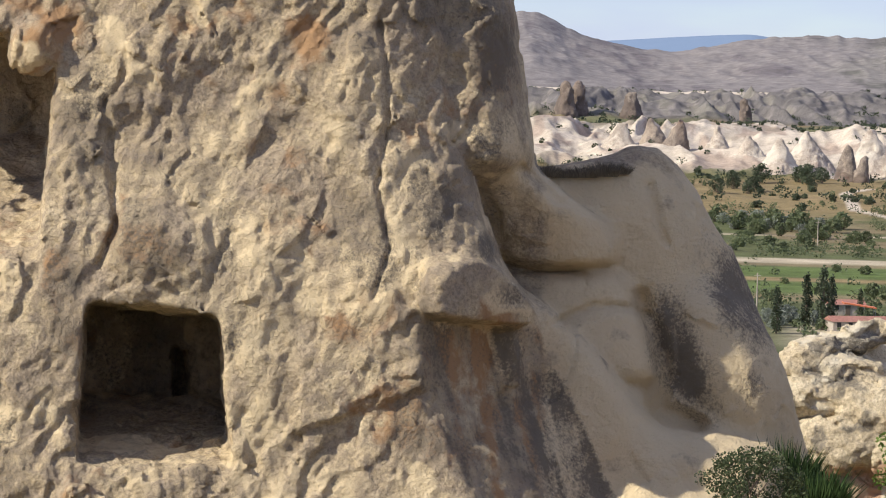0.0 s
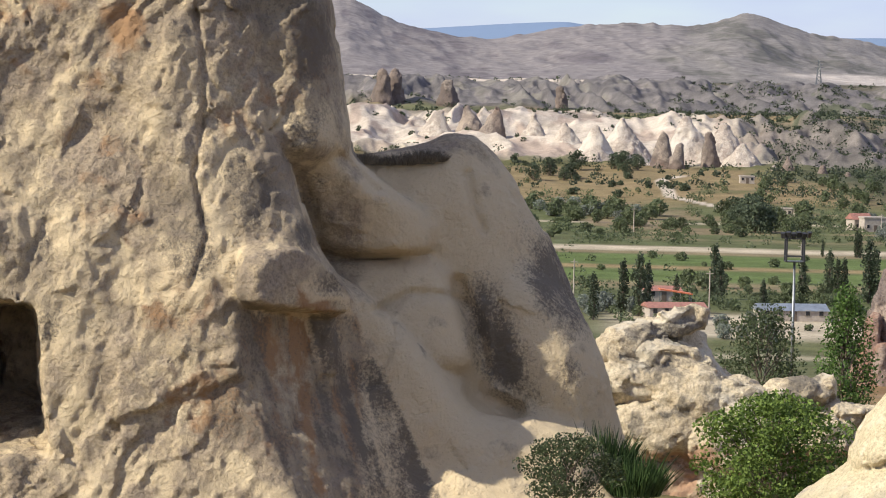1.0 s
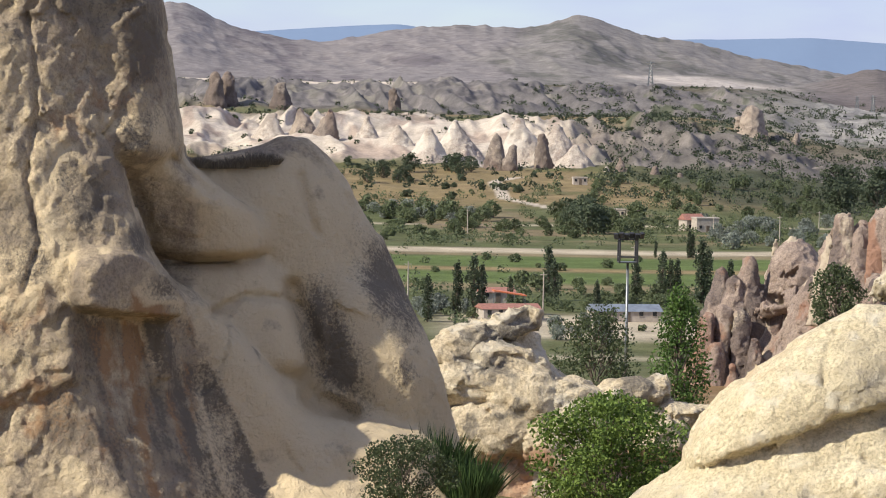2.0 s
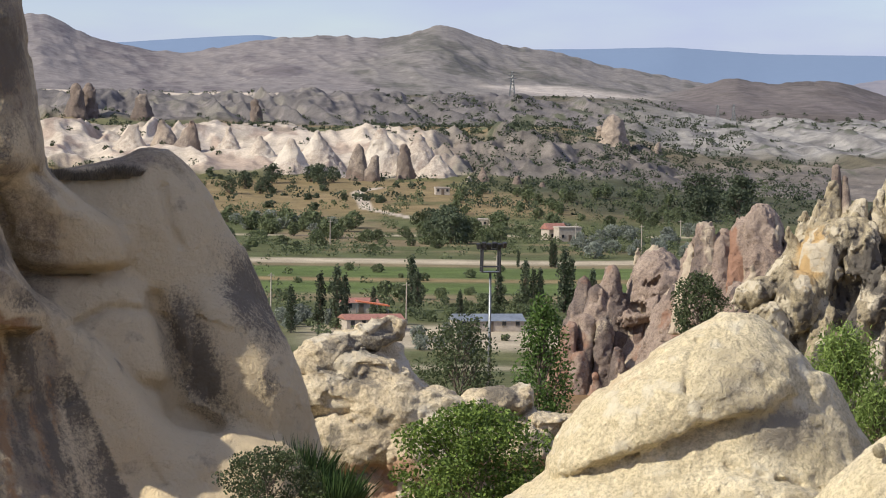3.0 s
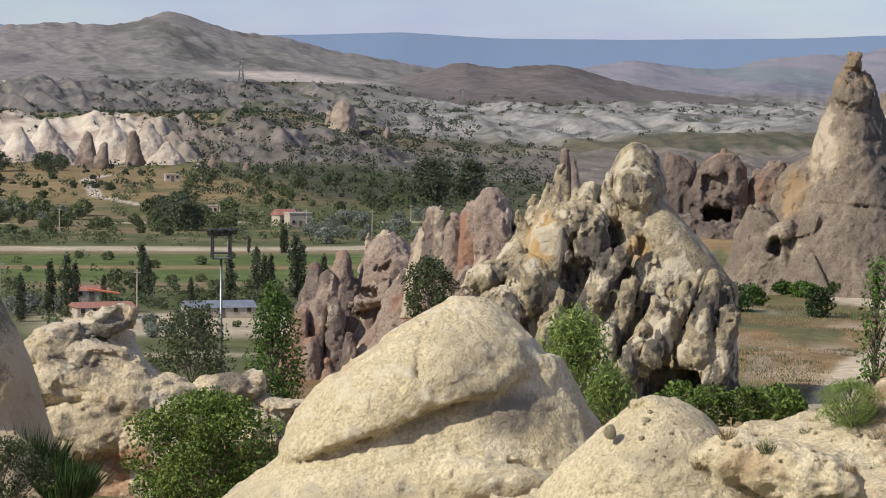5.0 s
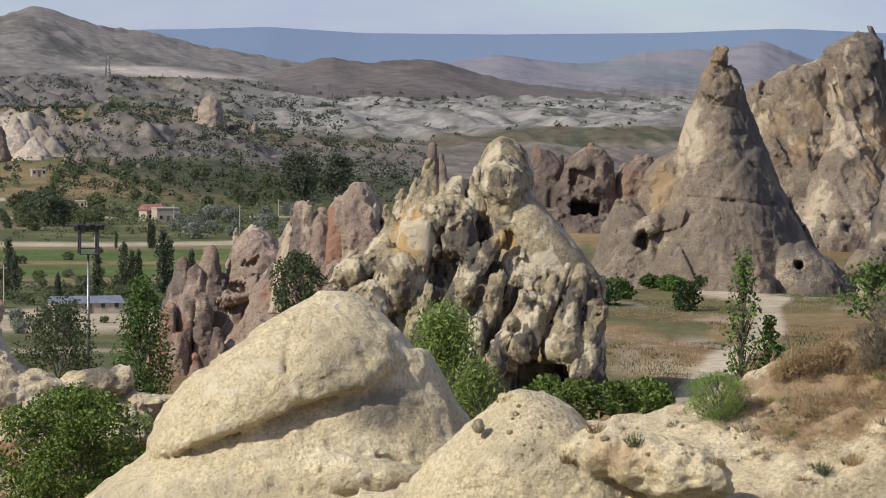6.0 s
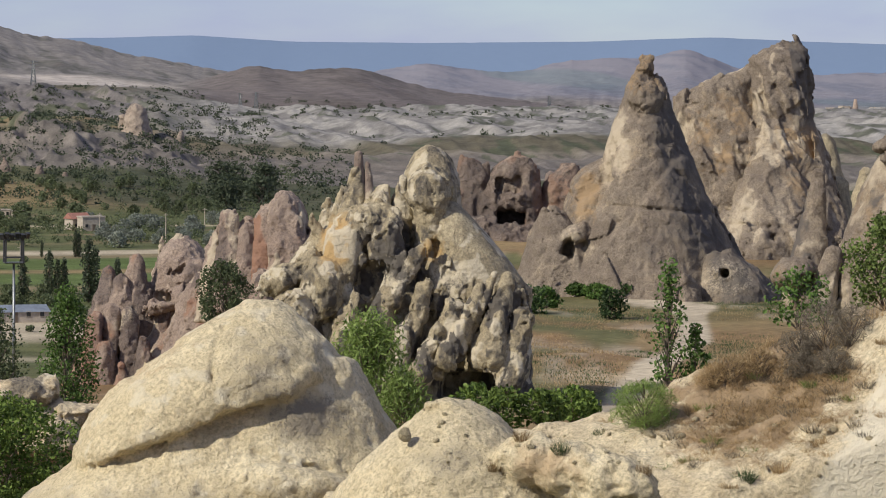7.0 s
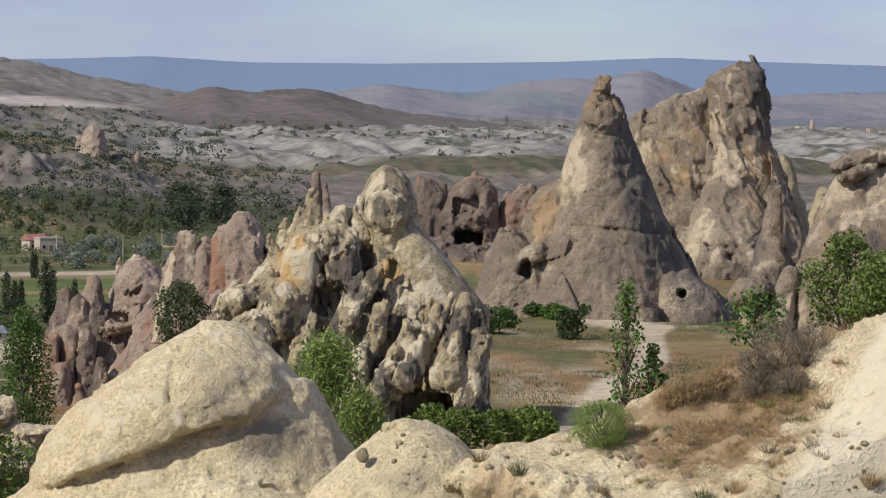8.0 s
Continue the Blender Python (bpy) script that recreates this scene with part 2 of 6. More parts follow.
def tuff(name, tones, dark, warm, pale, size=1.0, rough=0.5):
    """Volcanic tuff. tones: three stops; dark, warm, pale: the tints of its lichen, iron and fresh patches, dark and
    pale also of painted shade and light; size: metres of its large mottling.
    """
    m, n, l, b = nodes_of(name)
    co = scaled(n, l, (1, 1, 1))
    big = tex_noise(n, l, co, 0.55 / size, 5, 0.62, 0.4)
    mid = tex_noise(n, l, co, 3.4 / size, 7, 0.68)
    fine = tex_noise(n, l, co, 17 / size, 6, 0.7)
    speck = tex_noise(n, l, co, 48 / size, 3, 0.6)
    streak = tex_noise(n, l, scaled(n, l, (1, 1, 0.16)), 3.0 / size, 5, 0.6)
    base = ramp(n, l, big, [(0.30, tones[0]), (0.52, tones[1]), (0.72, tones[2])])
    base = mix(n, l, ramp(n, l, mid, [(0.42, 0.0), (0.60, 0.8)]), base, tones[0])
    base = mix(n, l, 0.5, base, ramp(n, l, fine, [(0.36, 0.38), (0.57, 1.25)]), "MULTIPLY")
    base = mix(n, l, ramp(n, l, streak, [(0.52, 0.0), (0.72, 0.30)]), base, tuple(0.55 * t for t in tones[0]))
    # lichen, iron and fresh faces, with painted shade and light, each broken up by grain
    for key, tint, src in (("warm", warm, mid), ("pale", pale, mid), ("dark", dark, fine)):
        a = attr(n, key)
        mm = n.new("ShaderNodeMath")
        mm.operation = "MULTIPLY_ADD"
        l.new(a, mm.inputs[0])
        mm.inputs[1].default_value = 0.85
        l.new(src, mm.inputs[2])
        base = mix(n, l, ramp(n, l, mm.outputs[0], [(0.72, 0.0), (1.02, 0.92)]), base, tint)
    base = mix(n, l, ramp(n, l, speck, [(0.60, 0.0), (0.74, 0.45)]), base, tuple(0.5 * t for t in tones[0]))
    l.new(base, b.inputs["Base Color"])
    b.inputs["Roughness"].default_value = 0.93
    b.inputs["Specular IOR Level"].default_value = 0.15
    crack = n.new("ShaderNodeTexVoronoi")
    crack.feature = "DISTANCE_TO_EDGE"
    crack.inputs["Scale"].default_value = 2.2 / size
    bent = n.new("ShaderNodeVectorMath")
    bent.operation = "MULTIPLY_ADD"
    tn = n.new("ShaderNodeTexNoise")
    tn.inputs["Scale"].default_value, tn.inputs["Detail"].default_value = 2.5 / size, 5
    l.new(co, tn.inputs["Vector"])
    l.new(tn.outputs["Color"], bent.inputs[0])
    bent.inputs[1].default_value = (0.9 * size,) * 3
    l.new(co, bent.inputs[2])
    l.new(bent.outputs["Vector"], crack.inputs["Vector"])
    gap = ramp(n, l, crack.outputs["Distance"], [(0.0, 0.0), (0.05, 1.0)])
    nrm = bump(n, l, mid, 0.8 * rough * 2, 0.055 * size)
    nrm = bump(n, l, gap, 0.25 * rough * 2, 0.018 * size, nrm)
    chip = n.new("ShaderNodeTexVoronoi")
    chip.inputs["Scale"].default_value = 5.5 / size
    l.new(bent.outputs["Vector"], chip.inputs["Vector"])
    nrm = bump(n, l, chip.outputs["Distance"], 0.55 * rough * 2, 0.05 * size, nrm)
    nrm = bump(n, l, fine, 0.9 * rough * 2, 0.05 * size, nrm)
    nrm = bump(n, l, speck, 0.8 * rough * 2, 0.014 * size, nrm)
    l.new(nrm, b.inputs["Normal"])
    return m


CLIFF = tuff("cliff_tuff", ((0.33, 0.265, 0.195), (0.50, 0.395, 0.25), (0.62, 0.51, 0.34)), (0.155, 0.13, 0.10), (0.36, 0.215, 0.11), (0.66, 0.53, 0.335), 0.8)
PALE = tuff("pale_tuff", ((0.58, 0.49, 0.315), (0.70, 0.60, 0.40), (0.76, 0.67, 0.475)), (0.24, 0.21, 0.165), (0.55, 0.415, 0.26), (0.70, 0.63, 0.47), 0.8)
RUBBLE = tuff("rubble_tuff", ((0.46, 0.375, 0.25), (0.63, 0.53, 0.365), (0.70, 0.605, 0.43)), (0.17, 0.15, 0.12), (0.44, 0.27, 0.17), (0.60, 0.54, 0.42), 1.2)
ROSE = tuff("rose_tuff", ((0.27, 0.205, 0.165), (0.38, 0.30, 0.24), (0.48, 0.39, 0.305)), (0.11, 0.09, 0.085), (0.30, 0.17, 0.115), (0.50, 0.42, 0.31), 1.8)
KNOB = tuff("knob_tuff", ((0.28, 0.235, 0.16), (0.44, 0.37, 0.245), (0.54, 0.46, 0.31)), (0.10, 0.09, 0.08), (0.50, 0.34, 0.16), (0.58, 0.51, 0.38), 1.4)
CHALKY = tuff("chalk_tuff", ((0.36, 0.30, 0.25), (0.52, 0.45, 0.37), (0.60, 0.53, 0.44)), (0.17, 0.15, 0.13), (0.38, 0.29, 0.23), (0.62, 0.56, 0.47), 6.0)
BROWN = tuff("brown_tuff", ((0.16, 0.125, 0.105), (0.235, 0.185, 0.15), (0.33, 0.26, 0.205)), (0.10, 0.085, 0.08), (0.28, 0.18, 0.13), (0.40, 0.33, 0.26), 6.0)
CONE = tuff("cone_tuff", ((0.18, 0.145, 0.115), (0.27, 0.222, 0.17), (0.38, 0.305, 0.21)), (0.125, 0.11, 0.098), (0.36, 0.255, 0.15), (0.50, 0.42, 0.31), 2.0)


EARTH = tuff("bank_tuff", ((0.52, 0.43, 0.285), (0.66, 0.56, 0.38), (0.74, 0.65, 0.46)), (0.24, 0.21, 0.165), (0.35, 0.25, 0.15), (0.72, 0.65, 0.50), 0.8)


def plain(name, col, rough=0.7, metal=0.0, vary=0.25, scale=6.0):
    m, n, l, b = nodes_of(name)
    co = scaled(n, l, (1, 1, 1))
    a = tex_noise(n, l, co, scale, 5)
    l.new(ramp(n, l, a, [(0.3, tuple(c * (1 - vary) for c in col)), (0.7, tuple(min(1, c * (1 + vary)) for c in col))]), b.inputs["Base Color"])
    b.inputs["Roughness"].default_value, b.inputs["Metallic"].default_value = rough, metal
    l.new(bump(n, l, a, 0.2, 0.02), b.inputs["Normal"])
    return m


def leafy(name, dark, light):
    m, n, l, b = nodes_of(name)
    geo = n.new("ShaderNodeNewGeometry")
    info = n.new("ShaderNodeObjectInfo")
    a = mix(n, l, geo.outputs["Random Per Island"], dark, light)
    hue = n.new("ShaderNodeHueSaturation")
    mm = n.new("ShaderNodeMath")
    mm.operation = "MULTIPLY_ADD"
    l.new(info.outputs["Random"], mm.inputs[0])
    mm.inputs[1].default_value, mm.inputs[2].default_value = 0.5, 0.75
    l.new(mm.outputs[0], hue.inputs["Value"])
    l.new(a, hue.inputs["Color"])
    l.new(hue.outputs["Color"], b.inputs["Base Color"])
    b.inputs["Roughness"].default_value = 0.6
    b.inputs["Specular IOR Level"].default_value = 0.25
    tr = n.new("ShaderNodeBsdfTranslucent")
    l.new(hue.outputs["Color"], tr.inputs["Color"])
    ms = n.new("ShaderNodeMixShader")
    ms.inputs[0].default_value = 0.25
    l.new(b.outputs[0], ms.inputs[1])
    l.new(tr.outputs[0], ms.inputs[2])
    l.new(ms.outputs[0], n["Material Output"].inputs["Surface"])
    return m


GREEN = leafy("leaf_green", (0.035, 0.07, 0.016), (0.12, 0.20, 0.045))
FRESH = leafy("leaf_fresh", (0.09, 0.135, 0.03), (0.24, 0.32, 0.09))
BRIGHT = leafy("leaf_bright", (0.05, 0.09, 0.016), (0.20, 0.28, 0.06))
DEEP = leafy("leaf_deep", (0.02, 0.042, 0.014), (0.06, 0.10, 0.03))
SILVER = leafy("leaf_silver", (0.10, 0.13, 0.085), (0.26, 0.30, 0.21))
OLIVE = leafy("leaf_olive", (0.060, 0.082, 0.036), (0.115, 0.145, 0.065))
# leaves of distant plants: greyer copies with haze painted into the leaf colour
HAZE_DEEP = leafy("haze_leaf_deep", (0.050, 0.068, 0.040), (0.095, 0.115, 0.066))
HAZE_GREEN = leafy("haze_leaf_green", (0.075, 0.098, 0.050), (0.15, 0.175, 0.085))
HAZE_SILVER = leafy("haze_leaf_silver", (0.15, 0.175, 0.14), (0.27, 0.29, 0.24))
STRAW = leafy("straw", (0.26, 0.175, 0.085), (0.48, 0.36, 0.20))
TWIG = leafy("dry_twig", (0.13, 0.11, 0.08), (0.28, 0.24, 0.18))
BARK = plain("bark", (0.13, 0.10, 0.075), 0.9, 0, 0.35, 12)
STEEL = plain("galvanised_steel", (0.22, 0.23, 0.23), 0.45, 0.8, 0.2, 5)
BLACK = plain("black_housing", (0.03, 0.03, 0.032), 0.5)
PLASTER = plain("pale_plaster", (0.40, 0.345, 0.285), 0.9, 0, 0.2, 1.5)
ROOF_RED = plain("red_roof_tile", (0.30, 0.14, 0.105), 0.8, 0, 0.3, 2.0)
ROOF_BLUE = plain("corrugated_roof_sheet", (0.24, 0.27, 0.30), 0.4, 0.4, 0.25, 1.0)
DARK_GLASS = plain("dark_window", (0.03, 0.032, 0.035), 0.2)
CANOPY = plain("orange_canopy", (0.55, 0.16, 0.07), 0.7)


def land_material():
    """The land's sheet: its cover colours, with haze and cloud shade painted in, from the mesh, grain and clods on top.
    """
    m, n, l, b = nodes_of("land")
    a = n.new("ShaderNodeAttribute")
    a.attribute_name = "cover"
    co = scaled(n, l, (1, 1, 1))
    far, near = tex_noise(n, l, co, 0.09, 8, 0.7), tex_noise(n, l, co, 1.6, 8, 0.7)
    grain = attr(n, "grain")
    share = n.new("ShaderNodeMath")
    share.operation = "MULTIPLY"
    l.new(grain, share.inputs[0])
    share.inputs[1].default_value = 0.6
    c = mix(n, l, share.outputs[0], a.outputs["Color"], ramp(n, l, far, [(0.30, 0.35), (0.64, 1.3)]), "MULTIPLY")
    c = mix(n, l, share.outputs[0], c, ramp(n, l, near, [(0.3, 0.4), (0.66, 1.2)]), "MULTIPLY")
    l.new(c, b.inputs["Base Color"])
    b.inputs["Roughness"].default_value = 0.95
    b.inputs["Specular IOR Level"].default_value = 0.1
    nrm = bump(n, l, far, 0.8, 1.2)
    l.new(share.outputs[0], nrm.node.inputs["Strength"])
    l.new(bump(n, l, near, 0.5, 0.12, nrm), b.inputs["Normal"])
    return m


LAND = land_material()

# ================= the land =================
# height of the land below the eye by distance: over the valley, and over the shelf of rock east of it
VALLEY = [(0, -1.6), (14, -2.6), (30, -7), (60, -9.6), (90, -11), (130, -13), (190, -17), (300, -28), (420, -40), (600, -49), (1100, -50),
          (1300, -44.5), (1440, -42), (1600, -29), (1780, -27), (1860, -25), (1960, -15.5), (2150, -14.5), (2600, -20), (5200, -52)]
SHELF = [(0, -1.6), (14, -2.6), (30, -6.5), (60, -9.5), (130, -12.2), (200, -14), (240, -15.3), (330, -15.5), (420, -32), (600, -48), (1150, -50),
         (1500, -47), (1700, -42), (1850, -34), (2300, -31), (2600, -34), (3000, -44), (5200, -52)]
# crest of the hills by bearing, in sight units over the horizon
HILLS = [(-60, 30), (-12, 40), (-2, 60), (0.6, 84), (1.35, 97), (1.6, 84), (2.1, 56), (2.9, 34), (3.6, 28), (4.3, 42), (4.9, 55), (5.9, 63), (6.7, 57), (7.2, 68), (7.45, 81),
         (7.75, 83), (8.1, 68), (8.5, 55), (8.9, 43), (9.2, 45), (9.7, 31), (10.3, 15), (11.2, 0), (12.0, -18), (14, -55), (20, -90), (60, -60)]
SPUR = [(9.5, -60), (11.0, -38), (11.9, -14), (12.35, -1), (12.7, -13), (13.2, -11), (13.65, -6), (14.05, -10), (14.5, -26), (15.2, -46), (16.7, -66), (17.9, -80), (19, -95), (30, -95)]
RIDGE = [(-60, 40), (2, 40), (4.0, 57), (4.8, 62), (5.6, 48), (8, 40), (10, 44), (11.3, 49), (12.8, 39), (15, 38), (17.6, 42), (19.5, 51), (21, 44), (23, 38), (60, 45)]
FOLDS = [(-60, -20), (12, -40), (14.2, -12), (15.1, 4), (15.6, -8), (16.4, -14), (17.2, 8), (17.9, 14), (18.5, 12), (19.1, 34), (19.6, 10), (20.3, -18), (22, -10), (25, 0), (60, 5)]
# crest of the far tableland's cliffs, tints of the ground covers
GRASS, MEADOW, SOIL, STRAW_TINT = (0.105, 0.12, 0.052), (0.115, 0.155, 0.05), (0.27, 0.205, 0.125), (0.29, 0.21, 0.11)
CHALK, ASH, SAND, SCRUB = (0.58, 0.50, 0.405), (0.155, 0.143, 0.14), (0.50, 0.425, 0.31), (0.055, 0.075, 0.035)
# far tints of hills, folds and ridge, with haze mixed into the colour
HILL_TINT, HILL_PALE, HILL_GREEN, HAZE_BLUE, HAZE_LILAC = (0.165, 0.147, 0.152), (0.29, 0.265, 0.25), (0.135, 0.135, 0.112), (0.175, 0.24, 0.345), (0.175, 0.18, 0.215)


def table(rows, x, soft=0):
    rows = np.array(rows)
    if not soft:
        return np.interp(x, rows[:, 0], rows[:, 1])
    return sum(w * np.interp(x + o * soft, rows[:, 0], rows[:, 1]) for o, w in ((-1, 0.1), (-0.5, 0.2), (0, 0.4), (0.5, 0.2), (1, 0.1)))


def land_height(az, d):
    """Height over sea of the eye, for bearings in degrees and distances."""
    x, y = d * np.sin(np.radians(az)), d * np.cos(np.radians(az))
    p = np.stack([x, y, np.zeros_like(x)], 1)
    # the edges of the tableland wander
    wander = 55 * fbm(p / stretch(260, 260, 1), 3, 5) * step01(d, 1000, 1400) * (1 - step01(d, 2400, 2700))
    dd = d + wander
    east = step01(az, 9.8 + 1.2 * value_noise(p / 400, 3), 12.2)
    near_east = step01(az, 10.3, 12.0)
    blend = np.where(d < 700, near_east, east)
    z = table(VALLEY, dd) * (1 - blend) + table(SHELF, dd) * blend
    # mounds, gullies and cones in the pale cliffs and in the ash cliffs above them
    bend = np.stack([x / 17 + 1.2 * value_noise(p / 60, 15), y / 62, np.zeros_like(x)], 1)
    flute = ridged(bend, 4, 11, 0.5)
    flute2 = ridged(np.stack([x / 34 + 0.8 * value_noise(p / 90, 16), y / 110, np.zeros_like(x)], 1), 4, 21, 0.5)
    band = step01(dd, 1400, 1470) * (1 - step01(dd, 1640, 1740))
    lively = 0.35 + 0.65 * step01(value_noise(p / 70, 17), -0.3, 0.5)
    z += band * (4.2 * flute * lively + 3.6 * flute2 - 3.0) * (1 - east * 0.5)
    band2 = step01(dd, 1780, 1850) * (1 - step01(dd, 1960, 2060))
    z += band2 * (3.4 * flute + 3.0 * flute2 - 2.6) * (1 - east)
    mel = np.stack([x / 44, y / 150, np.zeros_like(x)], 1)
    band3 = step01(dd, 1620, 1750) * (1 - step01(dd, 2250, 2420)) * east
    z += band3 * (3.2 * ridged(mel, 5, 31, 0.55) + 0.6)
    z += step01(d, 1150, 1300) * (1 - step01(d, 2500, 2700)) * 1.3 * fbm(p / 40, 4, 41)
    z += 0.35 * fbm(p / 9, 3, 51) * step01(d, 40, 90) * (1 - step01(d, 420, 650))
    z += 0.10 * fbm(p / 2.2, 3, 52) * (1 - step01(d, 300, 420))
    # hills, spur, folds, far ridge
    rough = fbm(np.stack([x / 90, y / 260, np.zeros_like(x)], 1), 5, 61)
    rough = rough + 0.35 * ridged(np.stack([x / 26, y / 90, np.zeros_like(x)], 1), 3, 66)
    gully = ridged(np.stack([x / 130 + y / 900, y / 420, np.zeros_like(x)], 1), 4, 71, 0.45)
    for rows, d0, d1, back, bumpy in ((HILLS, 2620, 3300, 3700, 1.0), (SPUR, 2350, 2800, 3050, 0.8), (FOLDS, 3300, 3950, 4200, 0.7), (RIDGE, 4100, 4650, 5400, 0.12)):
        t = np.clip((d - d0) / (d1 - d0), 0, 1)
        crest = table(rows, az, 0.22) + bumpy * t ** 6 * 2.0 * fbm(np.stack([az * 7, az * 0, az * 0], 1), 4, int(d0))
        top = crest / FOCUS * d1
        prof = t ** 0.85 * (1 - 0.0 * t)
        foot = z
        lift = np.where(d <= d1, prof, 1 - step01(d, d1, back))
        rise = np.maximum(top - foot, 0)
        z = foot + rise * lift + bumpy * np.minimum(rise, 50) * 0.12 * (rough * 0.7 + gully * 0.5 - 0.2) * (t * (1 - t) * 4)
    return z


def land_cover(az, d, z):
    x, y = d * np.sin(np.radians(az)), d * np.cos(np.radians(az))
    p = np.stack([x, y, np.zeros_like(x)], 1)
    one = lambda c: np.broadcast_to(np.array(c), (len(az), 3)).copy()
    wob = fbm(p / 120, 4, 81)
    fine = fbm(p / 22, 4, 82)
    east = step01(az, 9.8, 12.2)

    def over(col, tint, share):
        return col + (np.array(tint) - col) * np.clip(share, 0, 1)[:, None]

    col = one(STRAW_TINT)
    sward = p / stretch(5, 16, 1)
    col = over(col, (0.25, 0.155, 0.08), step01(fbm(sward * 0.7, 4, 86), -0.2, 0.3) * 0.7)
    col = over(col, GRASS, step01(fbm(sward, 4, 83), 0.0, 0.4) * 0.8)
    col = over(col, GRASS, step01(d, 185, 215) * (1 - step01(d, 235, 300)) * 0.7)
    col = over(col, SAND, step01(fbm(sward * 1.6, 4, 84), 0.35, 0.7) * 0.5)
    # the footpath across the meadow of the shelf
    path = np.interp(d, [60, 100, 140, 180, 215, 232, 250], [17.0, 17.6, 18.4, 19.3, 19.2, 18.6, 17.8])
    col = over(col, SAND, (1 - step01(np.abs(az - path) * d * 0.0175, 0.6 + 1.6 * step01(d, 205, 225), 1.1 + 1.9 * step01(d, 205, 225))) * (d < 250) * (d > 60))
    # valley floor: car park, fields in strips, tracks
    v = step01(d, 430, 520)
    col = over(col, GRASS, v * 0.9)
    strip = lambda a, b, s=9: step01(d + 10 * wob, a - s, a + s) * (1 - step01(d + 10 * wob, b - s, b + s))
    col = over(col, SAND, strip(640, 700) * step01(az, 5, 6.2) * (1 - step01(az, 9.4, 10.4)) * 0.9)
    col = over(col, SAND, strip(590, 606, 4) * 0.6)
    for a, b, tint, k in ((712, 770, GRASS, 0.9), (775, 800, SOIL, 0.6), (800, 842, MEADOW, 1), (846, 862, STRAW_TINT, 0.9), (866, 918, MEADOW, 1), (922, 940, SOIL, 0.7),
                          (940, 962, SAND, 0.95), (966, 996, GRASS, 0.8), (1000, 1200, GRASS, 0.55), (1096, 1106, SAND, 0.8)):
        col = over(col, tint, strip(a, b, 4 if b - a < 30 else 7) * k)
    col = over(col, SOIL, strip(1000, 1440, 20) * step01(fine + wob * 0.6, -0.1, 0.35) * 0.75)
    col = over(col, STRAW_TINT, strip(1180, 1440, 25) * (0.75 - 0.55 * east))
    col = over(col, GRASS, strip(1130, 1450, 20) * step01(wob + 0.4 * fine, 0.0, 0.35) * 0.8)
    # eastern slope: dark scrub tint, deepened to stand for cloud shade
    col = over(col, (0.075, 0.082, 0.05), strip(1190, 1740, 40) * step01(az + 0.6 * wob, 8.0, 9.8) * 0.9)
    # a pale dirt road winding up the slope
    road = np.interp(d, [1090, 1150, 1195, 1220, 1300, 1330], [8.4, 7.7, 6.9, 6.5, 6.35, 6.7])
    col = over(col, CHALK, (1 - step01(np.abs(az - road), 0.08, 0.13)) * strip(1090, 1330, 4) * 0.9)
    col = over(col, (0.125, 0.112, 0.08), step01(d, 1450, 1500))
    # chalk cliffs, ash cliffs, tableland
    grit = fbm(p / stretch(7, 24, 1), 4, 85)
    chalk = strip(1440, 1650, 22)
    # eastern cliffs are painted darker, as under a cloud's shadow
    cloud_shade = step01(az + 0.8 * wob, 7.4, 9.0)
    col = over(col, CHALK, chalk * (0.95 - 0.15 * east) * (1 - 0.6 * cloud_shade * (1 - step01(az, 12.0, 13.0))))
    col = over(col, (0.125, 0.113, 0.104), chalk * cloud_shade * 0.92)
    col = over(col, (0.21, 0.19, 0.168), chalk * cloud_shade * step01(grit, 0.1, 0.5) * 0.7)
    col = over(col, (0.36, 0.275, 0.22), chalk * step01(grit + 0.5 * fine, 0.05, 0.5) * 0.75 * (1 - 0.9 * cloud_shade))
    col = over(col, STRAW_TINT, strip(1660, 1800, 20) * (1 - east) * 0.6)
    col = over(col, (0.13, 0.145, 0.07), strip(1660, 1800, 20) * step01(fine, 0.0, 0.4) * (1 - east) * 0.8)
    col = over(col, ASH, strip(1800, 2000, 25) * (1 - east) * 0.95)
    col = over(col, (0.33, 0.29, 0.265), strip(1800, 2000, 25) * (1 - east) * step01(grit, 0.1, 0.5) * 0.6)
    col = over(col, (0.085, 0.095, 0.06), strip(1620, 1990, 25) * step01(grit + 0.3 * fine, 0.25, 0.6) * (0.35 + 0.55 * cloud_shade))
    col = over(col, CHALK, strip(1990, 2180, 12) * step01(wob, -0.15, 0.25) * (1 - east) * (1 - step01(az, 4.5, 7.0)))
    # eastern badlands toned down for the same cloud shade
    col = over(col, (0.32, 0.305, 0.28), strip(1740, 2330, 30) * east)
    col = over(col, (0.19, 0.18, 0.172), strip(1740, 2330, 30) * east * step01(grit + fine * 0.6, -0.2, 0.3) * 0.85)
    col = over(col, (0.09, 0.10, 0.065), strip(1740, 2400, 30) * east * step01(grit - 0.2 * wob, 0.45, 0.7) * 0.7)
    # hills
    h = step01(d, 2250, 2500)
    q = np.stack([x, y / 7, z * 2.2], 1)
    crag = 0.55 * ridged(q / 80, 4, 91, 0.6) + 0.55 * ridged(q / 24, 4, 93, 0.6)
    patch = fbm(q / 190, 4, 92)
    tint = over(one(HILL_TINT), HILL_GREEN, step01(patch, -0.1, 0.4) * 0.7)
    tint = over(tint, HILL_PALE, step01(crag, 0.35, 0.95) * 0.6)
    tint = over(tint, (0.135, 0.118, 0.114), step01(-crag, -0.15, 0.4) * 0.6)
